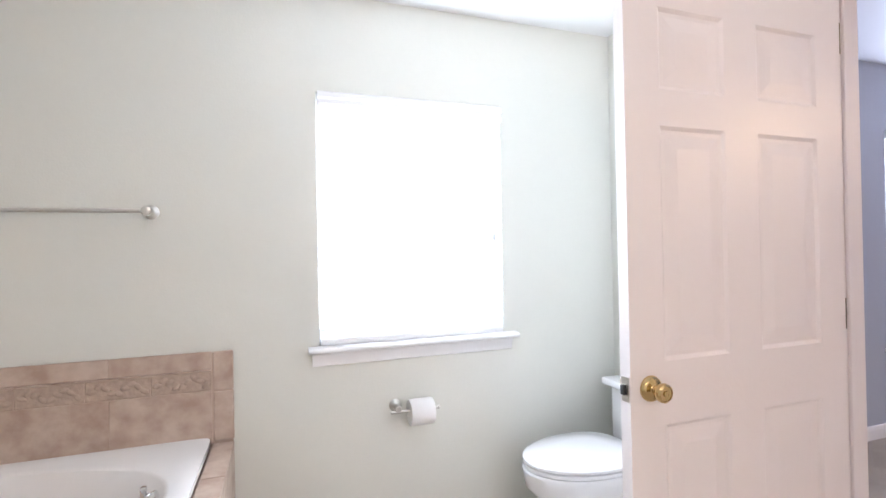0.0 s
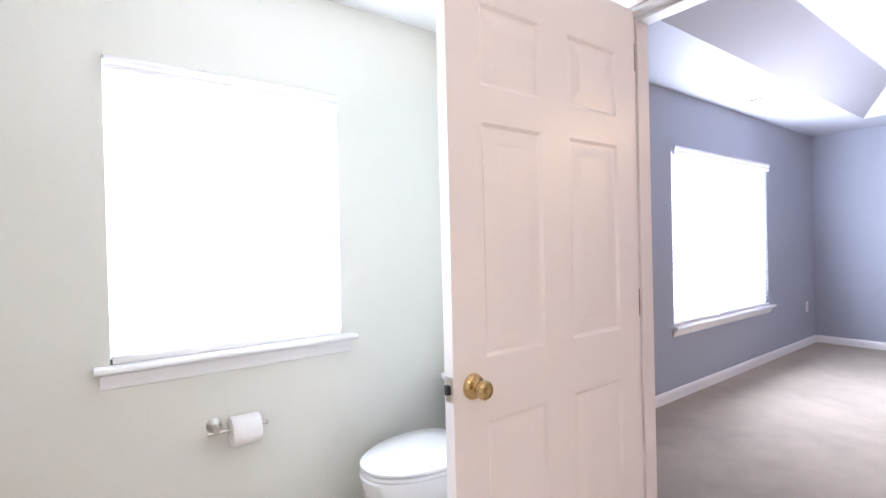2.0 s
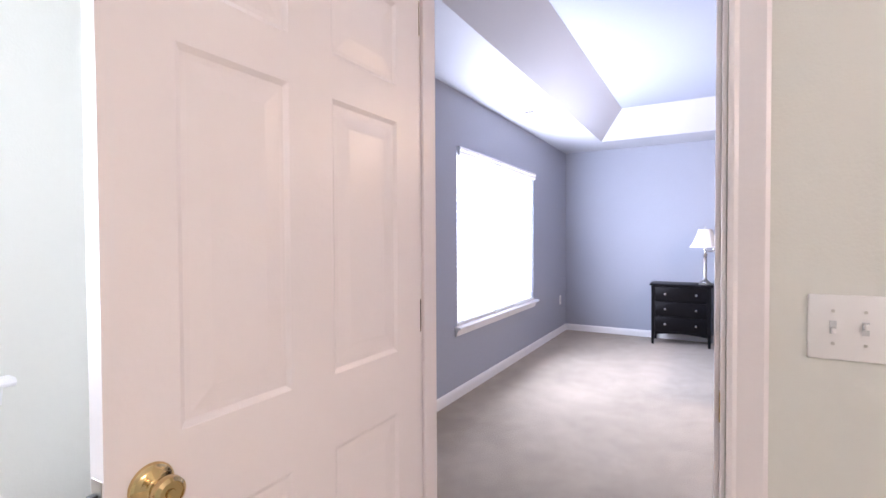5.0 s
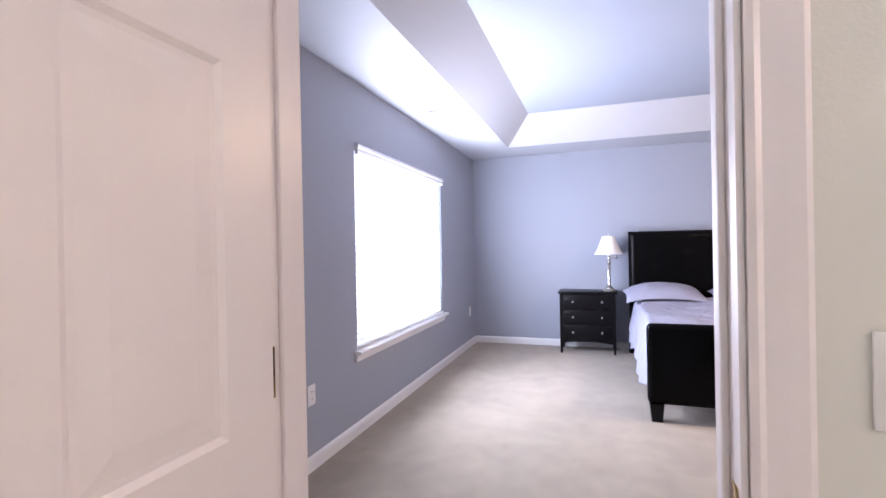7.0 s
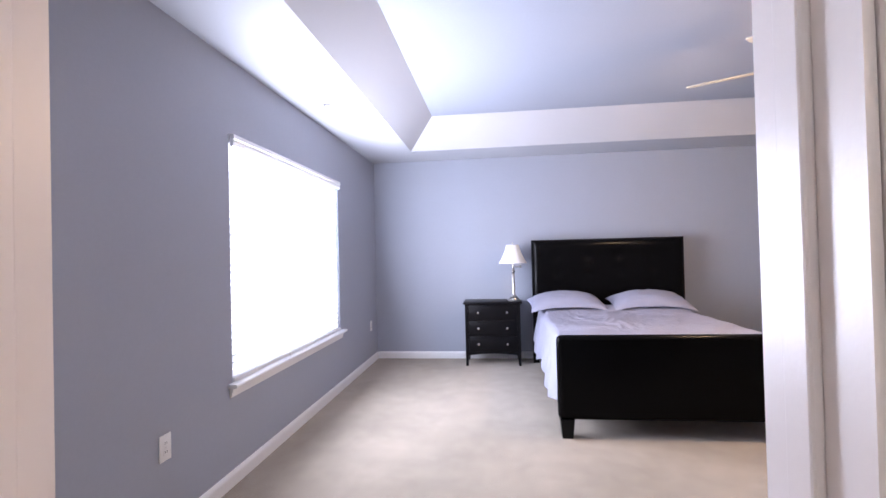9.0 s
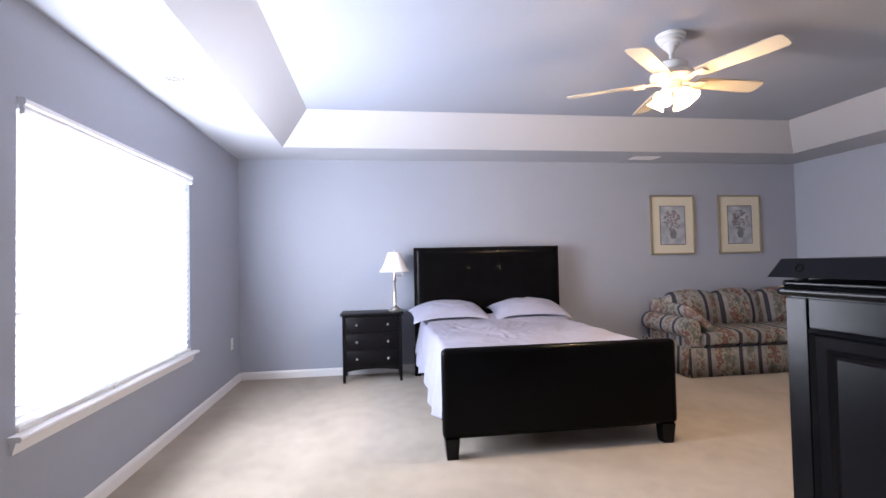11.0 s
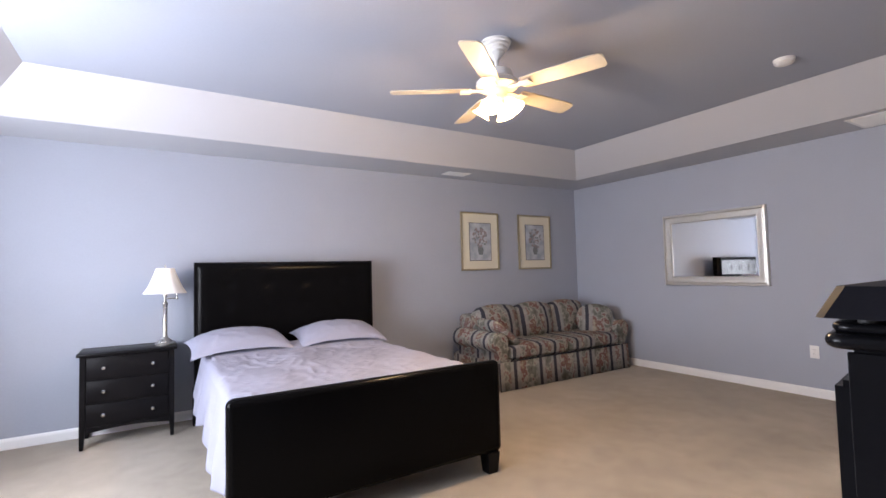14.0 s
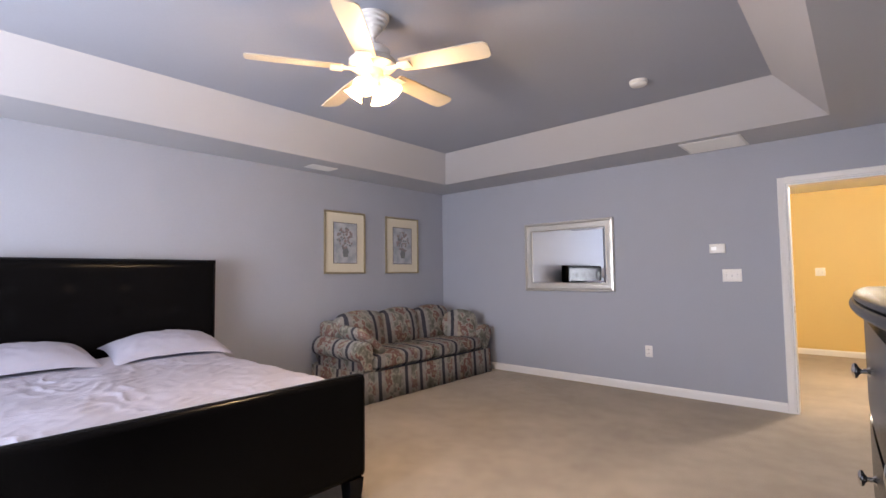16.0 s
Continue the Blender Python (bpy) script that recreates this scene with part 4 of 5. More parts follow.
def cushion(x0, x1, y0, y1, z0, z1, puff, r=0.05):
    bm = box(B(), x0, x1, y0, y1, z0, z1)
    bmesh.ops.subdivide_edges(bm, edges=bm.edges, cuts=9, use_grid_fill=True)
    c, h = Vector(((x0 + x1) / 2, (y0 + y1) / 2, (z0 + z1) / 2)), Vector(((x1 - x0) / 2, (y1 - y0) / 2, (z1 - z0) / 2))
    for v in bm.verts:
        d = Vector([(v.co[i] - c[i]) / h[i] for i in range(3)])
        core = Vector([max(-h[i] + r, min(h[i] - r, v.co[i] - c[i])) for i in range(3)])
        out = (v.co - c) - core
        if out.length > 1e-6:
            out = out.normalized() * r
        v.co = c + core + out
        for i in range(3):
            o = [j for j in range(3) if j != i]
            if abs(d[i]) > 0.95:
                v.co[i] += math.copysign(puff, d[i]) * (1 - d[o[0]] ** 2) * (1 - d[o[1]] ** 2)
        v.co += 0.008 * noise.noise_vector(v.co * 5)
    return bm


mid = (S0 + S1) / 2
for y0, y1 in ((S0 + 0.17, mid - 0.003), (mid + 0.003, S1 - 0.17)):
    part("seat_cushion", cushion(SX - 0.005, 6.80, y0, y1, 0.305, 0.462, 0.012, 0.045), M_SOFA, sofa)
part("welt", cyl(B(), (SX - 0.004, S0 + 0.17, 0.306), (SX - 0.004, S1 - 0.17, 0.306), 0.008, seg=10), M_WELT, sofa, "dark navy welt along the seat")
part("back_frame", box(B(), 6.86, 7.08, S0 + 0.10, S1 - 0.10, 0.28, 0.76, 0.06, 4), M_SOFA, sofa)
third = (S1 - S0 - 0.36) / 3
for i in range(3):
    a = S0 + 0.18 + i * third
    c = part("back_cushion", cushion(-0.11, 0.11, a + 0.004, a + third - 0.004, -0.205, 0.205, 0.05, 0.06), M_SOFA, sofa)
    c.matrix_local = pose(6.80, 0, 0.615, 0, 12, 0)
for x, y, rz, rx, z, tilt, puff, w in ((6.44, S1 - 0.20, 84, 0, 0.585, 50, 0.024, 0.22), (6.45, S0 + 0.27, -40, 4, 0.600, 20, 0.045, 0.19)):
    c = solo("throw_pillow", cushion(-0.05, 0.05, -w, w, 0.02 - w, w - 0.02, puff, 0.035), M_SOFA_PILLOW, "soft tapestry throw pillow leaning on the sofa arm", "throw pillow", group="throw pillows on the sofa")
    c.matrix_world = pose(x, y, z, rx, tilt, rz)


# ---- framed prints ----
def framed_print(yc, label):
    z0, z1, w = 1.283, 2.028, 0.597
    f = thing("framed_picture", (EX, yc, 0), label, "picture", "prints over the sofa")
    t = 0.022
    for n_, b in (("frame_side", box(B(), -0.024, 0, -w / 2, -w / 2 + t, z0, z1, 0.004)), ("frame_side", box(B(), -0.024, 0, w / 2 - t, w / 2, z0, z1, 0.004)),
                  ("frame_rail", box(B(), -0.024, 0, -w / 2 + t, w / 2 - t, z0, z0 + t, 0.004)), ("frame_rail", box(B(), -0.024, 0, -w / 2 + t, w / 2 - t, z1 - t, z1, 0.004))):
        part(n_, b, M_GOLD, f, "thin gilt frame")
    part("mat_board", box(B(), -0.012, -0.002, -w / 2 + t, w / 2 - t, z0 + t, z1 - t), M_MAT, f, "cream mat board", smooth=False)
    iy, zb, zt = 0.165, z0 + 0.13, z1 - 0.14
    part("print_border", box(B(), -0.0145, -0.012, -iy - 0.008, iy + 0.008, zb - 0.008, zt + 0.008), M_DARKLINE, f, smooth=False)
    pr_ = part("print", box(B(), -0.0165, -0.0145, -iy, iy, zb, zt), M_PRINT, f, "muted blue-grey flower print", smooth=False)
    rnd = random.Random(int(abs(yc) * 100))
    for nm, tone, count, r0, r1, lbl in (("foliage", M_STEM, 46, 0.006, 0.014, "grey-green leaves in the print"), ("bouquet", M_BLOOM, 40, 0.008, 0.018, "muted rose bouquet in the print")):
        bm = B()
        for i in range(count):
            a, r = rnd.uniform(0, 6.28), 0.118 * math.sqrt(rnd.random())
            c = (-0.0168 if nm == "foliage" else -0.0176, r * 1.0 * math.cos(a), (zb + zt) / 2 + 0.055 + r * 1.15 * math.sin(a))
            cyl(bm, c, (c[0] - 0.0008, c[1], c[2]), rnd.uniform(r0, r1), seg=7)
        tagged(part(nm, bm, tone, f, smooth=False), lbl, kind="stuff")
    bm = B()
    extrude_profile(bm, [(-0.03, zb + 0.07), (0.03, zb + 0.07), (0.045, zb + 0.13), (0.02, zb + 0.19), (-0.02, zb + 0.19), (-0.045, zb + 0.13)], "x", -0.0182, -0.0168)
    part("vase", bm, M_STEM, f, smooth=False)
    return f


framed_print(-2.935, "gilt-framed print of a flower bouquet, cream mat")
framed_print(-3.870, "gilt-framed print of a dark bouquet, cream mat")

# ---- wall mirror ----
mir = thing("wall_mirror", (5.132, SY, 1.462), "rectangular wall mirror in a wide stepped silver frame", "mirror")
MW, MH = 0.572, 0.418
FP = [(0.0, 0.0), (0.0, 0.026), (0.008, 0.038), (0.024, 0.040), (0.030, 0.030), (0.036, 0.025), (0.042, 0.026), (0.080, 0.0235), (0.086, 0.026), (0.094, 0.026), (0.100, 0.016), (0.106, 0.0)]
for s in (-1, 1):
    bm = B()
    r0, r1 = [], []
    for u, d in FP:
        r0.append(bm.verts.new((s * (MW - u), d, -(MH - u))))
        r1.append(bm.verts.new((s * (MW - u), d, MH - u)))
    for i in range(len(FP)):
        j = (i + 1) % len(FP)
        bm.faces.new((r0[i], r0[j], r1[j], r1[i]))
    bm.faces.new(r0); bm.faces.new(r1)
    part("frame_side", bm, M_SILVER, mir, smooth=False)
    bm = B()
    r0 = [bm.verts.new((-(MW - u), d, s * (MH - u))) for u, d in FP]
    r1 = [bm.verts.new((MW - u, d, s * (MH - u))) for u, d in FP]
    for i in range(len(FP)):
        j = (i + 1) % len(FP)
        bm.faces.new((r0[i], r0[j], r1[j], r1[i]))
    bm.faces.new(r0); bm.faces.new(r1)
    part("frame_rail", bm, M_SILVER, mir, smooth=False)


def bevelled_glass(w, h, b):
    """A mirror plate with a ground bevel round its edge."""
    bm = B()
    loops = [[bm.verts.new((x, y, z)) for x, z in ((-w + d, -h + d), (w - d, -h + d), (w - d, h - d), (-w + d, h - d))] for d, y in ((0, 0.003), (0, 0.0082), (b, 0.009))]
    for a, c in zip(loops, loops[1:]):
        for i in range(4):
            bm.faces.new((a[i], a[(i + 1) % 4], c[(i + 1) % 4], c[i]))
    bm.faces.new(loops[-1])
    bm.faces.new(loops[0])
    return bm


part("mirror_glass", bevelled_glass(MW - 0.102, MH - 0.102, 0.024), M_MIRROR, mir, "clear mirror glass", smooth=False)


# ---- chest of drawers with a bowed front ----
CY0, CY1, CX0 = -1.13, 0.030, 1.868
CYC, CHW = (CY0 + CY1) / 2, (CY1 - CY0) / 2


def bow(y, d=0.0, amp=0.050):
    k = max(-1, min(1, (y - CYC) / (CHW + 0.02)))
    return 2.412 + amp * (1 - k * k) + d


def bow_slab(z0, z1, d, over, y0=None, y1=None, back=CX0, n=20, amp=0.050):
    y0, y1 = CY0 - over if y0 is None else y0, CY1 + over if y1 is None else y1
    pts = [(back, y0)] + [(bow(y0 + (y1 - y0) * i / n, d, amp), y0 + (y1 - y0) * i / n) for i in range(n + 1)] + [(back, y1)]
    bm = B()
    extrude_profile(bm, pts, "z", z0, z1)
    return bm


def bow_moulding(z0, z1, d, over, r=0.020):
    """A slab with a half-round edge that follows the sides, the rounded corners and the bowed front."""
    ya, yb = CY0 - over, CY1 + over
    path = [(CX0, ya)]
    for i in range(7):
        a = math.radians(-90 + 15 * i)
        path.append((bow(ya + r, d) - r + r * math.cos(a), ya + r + r * math.sin(a)))
    for i in range(1, 20):
        y = ya + r + (yb - ya - 2 * r) * i / 20
        path.append((bow(y, d), y))
    for i in range(7):
        a = math.radians(15 * i)
        path.append((bow(yb - r, d) - r + r * math.cos(a), yb - r + r * math.sin(a)))
    path.append((CX0, yb))
    bm, h = B(), (z1 - z0) / 2
    rings = []
    for k in range(9):
        a = math.radians(-90 + 22.5 * k)
        ins, z = h * (1 - math.cos(a)), (z0 + z1) / 2 + h * math.sin(a)
        ring_ = []
        for i, (x, y) in enumerate(path):
            (xa, y0_), (xb, y1_) = path[max(0, i - 1)], path[min(len(path) - 1, i + 1)]
            t = Vector((xb - xa, y1_ - y0_)).normalized()
            ring_.append(bm.verts.new((x - t.y * ins if 0 < i < len(path) - 1 else x, y + t.x * ins, z)))
        rings.append(ring_)
    for a, b in zip(rings, rings[1:]):
        for i in range(len(path)):
            j = (i + 1) % len(path)
            bm.faces.new((a[i], a[j], b[j], b[i]))
    bm.faces.new(rings[0])
    bm.faces.new(rings[-1])
    return bm


chest = thing("chest_of_drawers", (0, 0, 0), "tall black lacquered chest with bowed drawers and silver knobs", "chest of drawers")
chest.matrix_world = Matrix.Translation((2.43, 0.03, 0)) @ pose(0, 0, 0, 0, 0, 3) @ Matrix.Translation((-2.43, -0.03, 0))
part("body", box(B(), CX0, 2.422, CY0, CY1, 0.09, 1.192), M_LACQ, chest, smooth=False)
for nm, z0, z1, d, o in (("cornice", 1.187, 1.2035, 0.030, 0.016), ("top", 1.2035, 1.214, 0.024, 0.008)):
    part(nm, bow_moulding(z0, z1, d, o), M_LACQ, chest)
part("plinth", bow_slab(0.0, 0.10, 0.016, 0.008), M_LACQ, chest, smooth=False)
# framed side panels
for y, s in ((CY1, 1), (CY0, -1)):
    for n_, a in (("side_stile", (2.388, 2.426)), ("side_stile", (CX0, CX0 + 0.05))):
        part(n_, box(B(), *a, y, y + s * 0.006, 0.10, 1.184, 0.001), M_LACQ, chest, smooth=False)
    part("side_rail", box(B(), CX0 + 0.05, 2.388, y, y + s * 0.003, 1.135, 1.184, 0.001), M_LACQ, chest, smooth=False)
    part("side_rail", box(B(), CX0 + 0.05, 2.388, y, y + s * 0.003, 0.10, 0.18, 0.001), M_LACQ, chest, smooth=False)
    bm = B()
    x0, x1, z0, z1 = CX0 + 0.05, 2.388, 0.18, 1.135
    loops = [[bm.verts.new((a, y + s * h, c)) for a, c in ((x0 + d, z0 + d), (x1 - d, z0 + d), (x1 - d, z1 - d), (x0 + d, z1 - d))] for d, h in ((0, 0.004), (0.006, 0.010), (0.012, 0.004), (0.030, 0.002), (0.034, 0.009), (0.040, 0.004), (0.045, 0.003))]
    for a, c in zip(loops, loops[1:]):
        for i in range(4):
            bm.faces.new((a[i], a[(i + 1) % 4], c[(i + 1) % 4], c[i]))
    bm.faces.new(loops[-1])
    part("side_panel", bm, M_LACQ, chest, smooth=False)
zs = [(0.930, 1.146), (0.715, 0.908), (0.510, 0.698), (0.315, 0.493), (0.120, 0.298)]
for z0, z1 in zs:
    bm = bow_slab(z0, z1, 0.036, 0, CY0 + 0.035, CY1 - 0.035, 2.36, amp=0.010)
    bmesh.ops.bevel(bm, geom=[e for e in bm.edges if e.calc_length() < 0.3 and max(v.co.x for v in e.verts) > 2.38 and abs(e.verts[0].co.z - e.verts[1].co.z) < 1e-5], offset=0.006, segments=2, affect="EDGES")
    d = part("drawer", bm, M_LACQ, chest)
    for y in (CY0 + 0.24, CY1 - 0.24):
        part("knob", lathe(B(), [(0.013, 0), (0.009, 0.003), (0.0055, 0.007), (0.0055, 0.016), (0.009, 0.019), (0.0155, 0.022), (0.0168, 0.026), (0.013, 0.030), (0.001, 0.032)], Matrix.Translation((bow(y, 0.035, 0.010), y, (z0 + z1) / 2)) @ pose(0, 0, 0, 0, 90, 0), 20), M_CHROME, d, "turned silver knob")

# black electronic box lying on the chest
dev = thing("media_box", (0.008, 0.002, 1.214), "flat black plastic electronic box with sloping edges", "electronics")
bm = B()
dev.matrix_world = Matrix.Translation((2.444, 0.06, 1.214)) @ pose(0, 0, 0, 0, 0, 4) @ Matrix.Translation((-2.436, -0.06, 0))
lo_, hi_ = (1.96, 2.436, -0.21, 0.062), (1.98, 2.420, -0.195, 0.048)
v0 = [bm.verts.new((x, y, 0.006)) for x, y in ((lo_[0], lo_[2]), (lo_[1] - 0.009, lo_[2]), (lo_[1], lo_[2] + 0.009), (lo_[1], lo_[3] - 0.009), (lo_[1] - 0.009, lo_[3]), (lo_[0], lo_[3]))]
v1 = [bm.verts.new((x, y, 0.038)) for x, y in ((hi_[0], hi_[2]), (hi_[1] - 0.009, hi_[2]), (hi_[1], hi_[2] + 0.009), (hi_[1], hi_[3] - 0.009), (hi_[1] - 0.009, hi_[3]), (hi_[0], hi_[3]))]
for i in range(6):
    bm.faces.new((v0[i], v0[(i + 1) % 6], v1[(i + 1) % 6], v1[i]))
bm.faces.new(v0); bm.faces.new(v1)
part("case", bm, M_PLAST, dev, smooth=False)
m = Matrix.Translation((2.372, 0.0545, 0.022)) @ pose(0, 0, 0, -68, 0, 0)
part("jack_ring", lathe(B(), [(0.0075, -0.004), (0.0075, 0.002), (0.0055, 0.002), (0.005, -0.001)], m, 20), M_LACQ, dev)
part("jack", lathe(B(), [(0.003, -0.004), (0.003, 0.001), (0.0012, 0.002)], m, 16), M_PLAST, dev)
for z in (0.014, 0.024):
    part("groove", box(B(), 2.4255, 2.4365 - (z - 0.006) * 0.5, -0.19, 0.03, z, z + 0.002), M_SLOT, dev, smooth=False)
for x in (2.00, 2.40):
    for y in (-0.17, 0.02):
        part("foot", cyl(B(), (x, y, 0), (x, y, 0.007), 0.010, seg=12), M_SLOT, dev)


# ---- bathroom ----
towel = thing("towel_bar", (-0.625, NY, 1.424), "brushed nickel towel bar above the bathtub", "towel bar")
for x in (-0.31, 0.31):
    m = Matrix.Translation((x, 0, 0)) @ pose(0, 0, 0, 90, 0, 0)
    part("post", lathe(B(), [(0.026, 0), (0.026, 0.006), (0.018, 0.012), (0.012, 0.020), (0.012, 0.050), (0.017, 0.056), (0.017, 0.076), (0.010, 0.080)], m, 24), M_NICKEL, towel)
part("bar", cyl(B(), (-0.31, -0.066, 0), (0.31, -0.066, 0), 0.0075, seg=16), M_NICKEL, towel)

tp = thing("toilet_roll_holder", (0.583, NY, 0.607), "brushed nickel toilet roll holder below the window", "toilet roll holder")
m = pose(0, 0, 0, 90, 0, 0)
part("post", lathe(B(), [(0.026, 0), (0.026, 0.005), (0.019, 0.012), (0.011, 0.020), (0.011, 0.052), (0.015, 0.058), (0.012, 0.070)], m, 24), M_NICKEL, tp)
bm = cyl(B(), (-0.03, -0.060, -0.012), (0.175, -0.060, -0.012), 0.006, seg=14)
lathe(bm, [(0.006, 0), (0.009, 0.004), (0.006, 0.012)], Matrix.Translation((0.172, -0.060, -0.012)) @ pose(0, 0, 0, 0, 90, 0), 14)
part("arm", bm, M_NICKEL, tp)
bm = lathe(B(), [(0.020, 0), (0.052, 0), (0.054, 0.003), (0.054, 0.099), (0.052, 0.102), (0.020, 0.102), (0.0195, 0.051)], pose(0.630, NY - 0.060, 0.587, 0, 90, 0), 36)
solo("toilet_roll", bm, M_PAPER, "white toilet paper roll on its holder", "toilet paper")

# bathtub set in a tiled deck
TX1, TZ, TY0 = -0.047, 0.553, 1.27
deck = thing("tub_deck", (0, 0, 0), "tan travertine-tiled bathtub deck and splashback", "tiled deck")
part("core", box(B(), -1.83, TX1 - 0.012, TY0 + 0.012, NY - 0.002, 0, TZ - 0.06), M_GROUT, deck, smooth=False)
part("core_side", box(B(), TX1 - 0.085, TX1 - 0.012, TY0 + 0.012, NY - 0.002, TZ - 0.06, TZ - 0.010), M_GROUT, deck, smooth=False)
part("core_back", box(B(), -1.83, TX1 - 0.004, NY - 0.0185, NY - 0.002, TZ - 0.010, 0.895), M_GROUT, deck, smooth=False)


def tile(x0, x1, y0, y1, z0, z1):
    part("tile", box(B(), x0, x1, y0, y1, z0, z1, 0.0015, 1), M_TILE, deck, smooth=False)


x = TX1
part("edge_tile", box(B(), TX1 - 0.070, TX1, NY - 0.022, NY - 0.008, TZ + 0.010, 0.750, 0.004, 1), M_TILE, deck, smooth=False)
part("edge_tile", box(B(), TX1 - 0.070, TX1, NY - 0.022, NY - 0.008, 0.753, 0.900, 0.004, 1), M_TILE, deck, smooth=False)
x = TX1 - 0.074
while x > -1.82:
    a = max(-1.83, x - 0.330)
    tile(a + 0.0008, x - 0.0008, NY - 0.020, NY - 0.008, TZ + 0.010, 0.755)
    tile(a + 0.0008, x - 0.0008, NY - 0.022, NY - 0.008, 0.8345, 0.900)
    x = a
x = TX1 - 0.074
rnd = random.Random(5)
while x > -1.82:
    a = max(-1.83, x - 0.2)
    part("border_tile", box(B(), a + 0.001, x - 0.001, NY - 0.021, NY - 0.008, 0.757, 0.826, 0.002, 1), M_CARVE, deck, "carved border tile", smooth=False)
    bm = B()
    for i in range(9):
        cx, cz = a + 0.02 + i * 0.02, 0.791 + 0.016 * math.sin(i * 1.3)
        lathe(bm, [(0.017, 0), (0.014, 0.003), (0.008, 0.0045), (0.001, 0.005)], Matrix.Translation((cx, NY - 0.0208, cz)) @ pose(0, 0, 0, 90, 0, 0) @ pose(0, 0, 0, 0, 0, rnd.uniform(-50, 50)), 10, 1.0, 0.6)
    part("carving", bm, M_CARVE, deck, "carved leaf scroll")
    x = a
x = TX1 - 0.074
while x > -1.82:
    a = max(-1.83, x - 0.30)
    part("pencil_trim", box(B(), a + 0.0005, x - 0.0005, NY - 0.027, NY - 0.008, 0.8262, 0.8336, 0.003, 1), M_TILE, deck, "slim stone pencil trim", smooth=False)
    x = a
y = NY - 0.024
while y > TY0 + 0.02:
    a = max(TY0, y - 0.30)
    tile(TX1 - 0.075, TX1, a + 0.002, y - 0.002, TZ - 0.010, TZ + 0.004)
    tile(TX1 - 0.012, TX1, a + 0.002, y - 0.002, 0.27, TZ - 0.013)
    tile(TX1 - 0.012, TX1, a + 0.002, y - 0.002, 0.003, 0.266)
    y = a

tub = thing("bathtub", (-0.98, 1.765, TZ + 0.010), "white acrylic oval bathtub set in a tiled deck", "bathtub")


def tub_shape():
    bm = B()
    ox, oy, n = 0.855, 0.475, 64
    def oval(rx, ry, z, p=2.6):
        vs = []
        for i in range(n):
            a = 2 * math.pi * i / n
            c, s = math.cos(a), math.sin(a)
            vs.append(bm.verts.new((rx * math.copysign(abs(c) ** (2 / p), c), ry * math.copysign(abs(s) ** (2 / p), s), z)))
        return vs
    rings = [oval(ox, oy, 0.0, 40), oval(ox, oy, 0.018, 40), oval(0.80, 0.40, 0.020), oval(0.785, 0.385, 0.012), oval(0.75, 0.355, -0.06), oval(0.62, 0.31, -0.30), oval(0.52, 0.26, -0.39), oval(0.2, 0.1, -0.40)]
    for a, b in zip(rings, rings[1:]):
        for i in range(n):
            bm.faces.new((a[i], a[(i + 1) % n], b[(i + 1) % n], b[i]))
    bm.faces.new(rings[-1])
    return bm


part("shell", tub_shape(), M_ACRYL, tub)
bm = cyl(B(), (0.72, 0.10, -0.015), (0.758, 0.10, 0.0), 0.016, seg=16)
box(bm, 0.715, 0.732, 0.090, 0.110, -0.012, 0.030, 0.005)
part("drain_lever", bm, M_CHROME, tub, "chrome overflow lever")

# toilet with its back to the doorway wall
toilet = thing("toilet", (0, 0, 0), "white porcelain toilet with closed lid behind the door", "toilet")
TYC = 1.955


def egg(bm, prof, x_back, yc, n=48):
    """A bowl-like shape from (length, half width, z) rings, round at the front (-x) and blunt at the back."""
    rings = []
    for L, w, z, xb in prof:
        vs = []
        for i in range(n):
            a = 2 * math.pi * i / n
            c, s = math.cos(a), math.sin(a)
            k = 1.0 if c > 0 else 0.72
            px = (xb - L * 0.42) + (L * 0.58 * -c if c > 0 else L * 0.42 * abs(c) ** k)
            vs.append(bm.verts.new((px, yc + w * s, z)))
        rings.append(vs)
    for a, b in zip(rings, rings[1:]):
        for i in range(n):
            bm.faces.new((a[i], a[(i + 1) % n], b[(i + 1) % n], b[i]))
    bm.faces.new(rings[0]); bm.faces.new(rings[-1])
    return bm


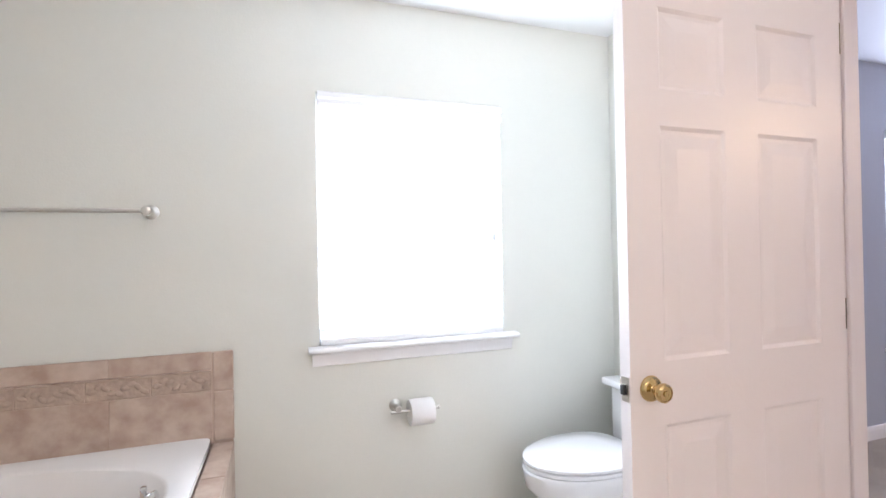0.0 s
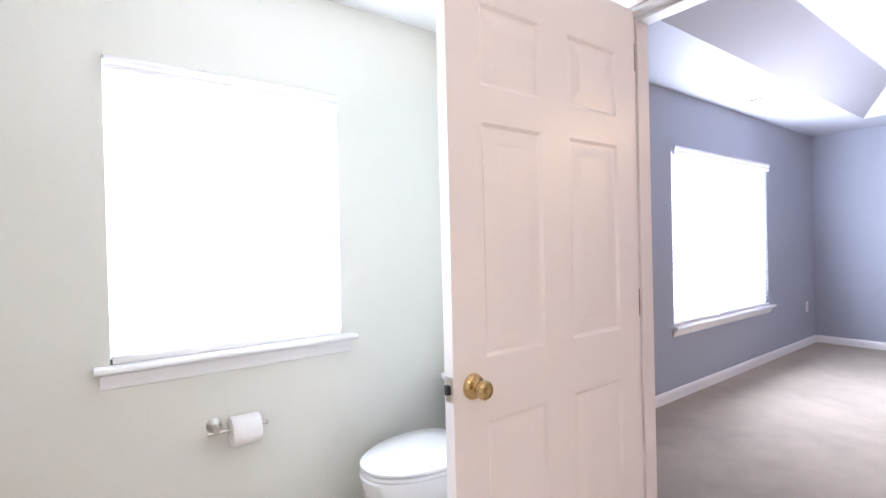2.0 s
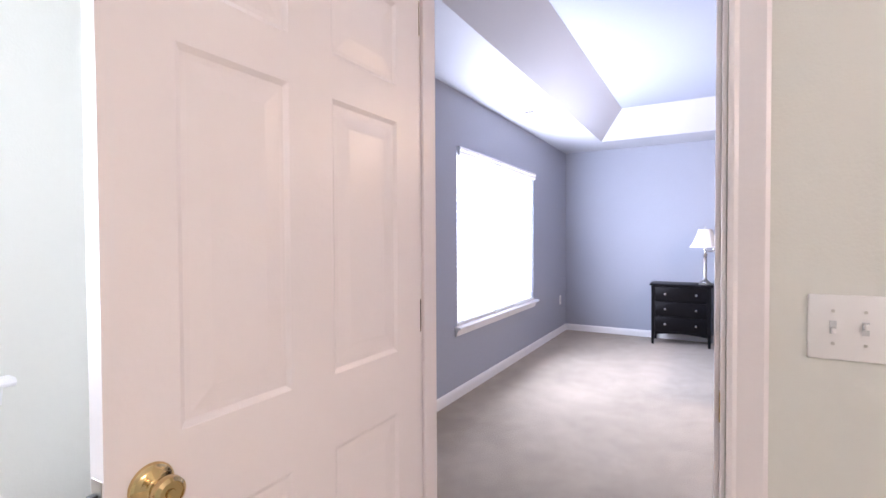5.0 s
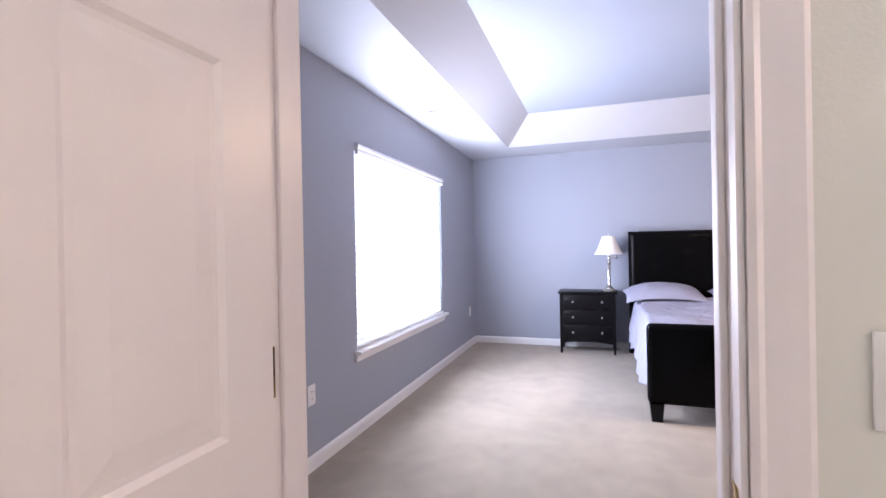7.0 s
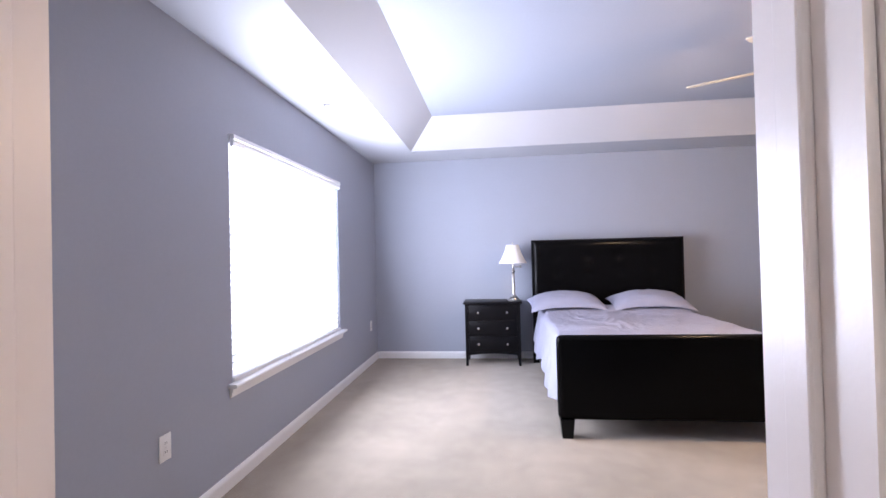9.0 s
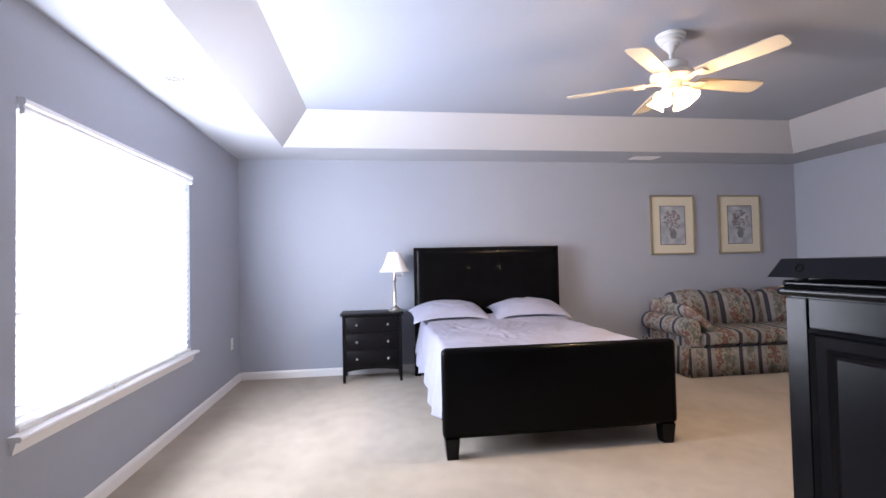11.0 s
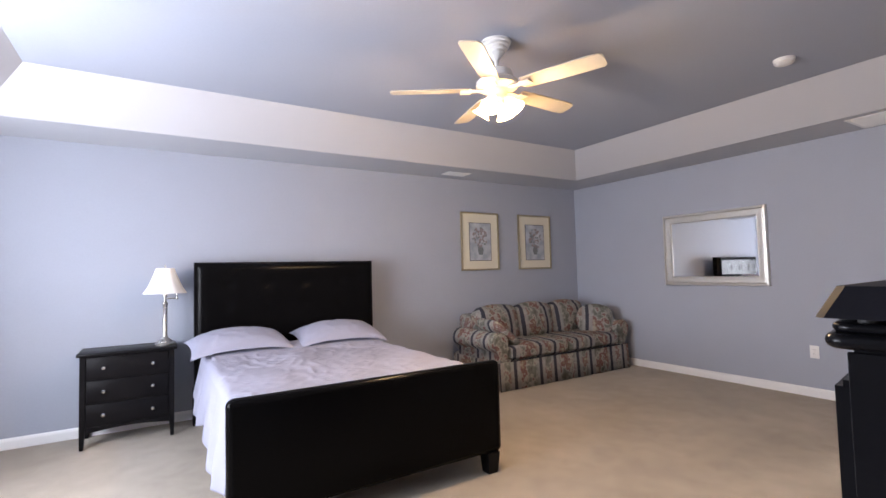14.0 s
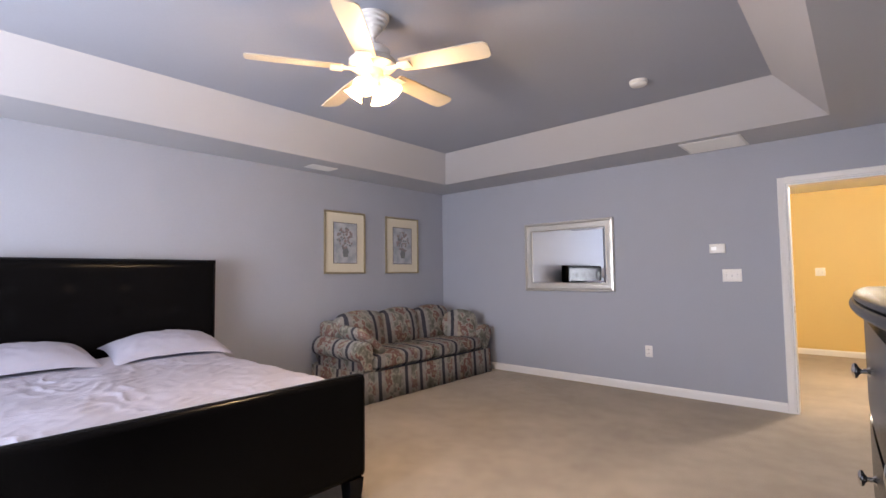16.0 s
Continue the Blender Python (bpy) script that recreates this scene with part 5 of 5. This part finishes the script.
part("bowl", egg(B(), [(0.42, 0.10, 0.0, 1.60), (0.40, 0.095, 0.10, 1.60), (0.44, 0.13, 0.22, 1.58), (0.50, 0.175, 0.31, 1.55), (0.505, 0.183, 0.375, 1.545), (0.495, 0.180, 0.382, 1.54)], 0, TYC), M_PORC, toilet)
part("seat", egg(B(), [(0.480, 0.176, 0.382, 1.53), (0.490, 0.183, 0.386, 1.535), (0.490, 0.183, 0.398, 1.535), (0.480, 0.176, 0.402, 1.53)], 0, TYC), M_PORC, toilet)
part("lid", egg(B(), [(0.480, 0.176, 0.404, 1.53), (0.492, 0.185, 0.408, 1.535), (0.492, 0.185, 0.418, 1.535), (0.470, 0.172, 0.426, 1.525), (0.25, 0.09, 0.431, 1.43)], 0, TYC), M_PORC, toilet, "closed white lid")
part("tank", box(B(), 1.582, 1.712, TYC - 0.172, TYC + 0.172, 0.37, 0.625, 0.025, 4), M_PORC, toilet)
part("tank_lid", box(B(), 1.545, 1.716, TYC - 0.185, TYC + 0.185, 0.625, 0.658, 0.010, 3), M_PORC, toilet)
bm = cyl(B(), (1.584, TYC - 0.12, 0.57), (1.540, TYC - 0.12, 0.57), 0.012, seg=14)
box(bm, 1.532, 1.540, TYC - 0.13, TYC - 0.04, 0.564, 0.576, 0.003)
part("flush_lever", bm, M_CHROME, toilet, "chrome flush lever")

# vanity light on the bathroom's south wall; unseen dome added to brighten the landing
van = thing("vanity_light", (0.5, -1.3, 2.02), "brass vanity light bar with warm lit globes", "wall light")
part("bar", box(B(), -0.40, 0.40, 0, 0.03, -0.05, 0.05, 0.006), M_BRASS, van)
for i in range(4):
    x = -0.30 + 0.2 * i
    part("globe", lathe(B(), [(0.012, -0.06), (0.035, -0.050), (0.055, -0.025), (0.060, 0), (0.055, 0.025), (0.035, 0.050), (0.001, 0.060)], Matrix.Translation((x, 0.095, 0)) @ pose(0, 0, 0, -90, 0, 0), 20), M_BULB, van, "lit frosted globe")
    point_lamp("vanity_bulb", (0.5 + x, -1.3 + 0.22, 2.02), VAN_W, (1.0, 0.79, 0.67), 0.06)
hall = thing("landing_fill_dome", (2.6, -5.75, 2.44), "white lit dome added out of view to brighten the landing", "ceiling light")
part("rim", lathe(B(), [(0.17, 0), (0.17, -0.02), (0.15, -0.025)]), M_NICKEL, hall)
part("dome", lathe(B(), [(0.15, -0.02), (0.14, -0.05), (0.10, -0.075), (0.05, -0.088), (0.001, -0.092)]), M_BULB, hall, "glowing frosted dome of the added light")
# added lamp under the dome, in place of the landing's daylight
point_lamp("landing_fill_lamp", (2.6, -5.75, 2.25), HALL_W, (1.0, 0.89, 0.74), 0.08)
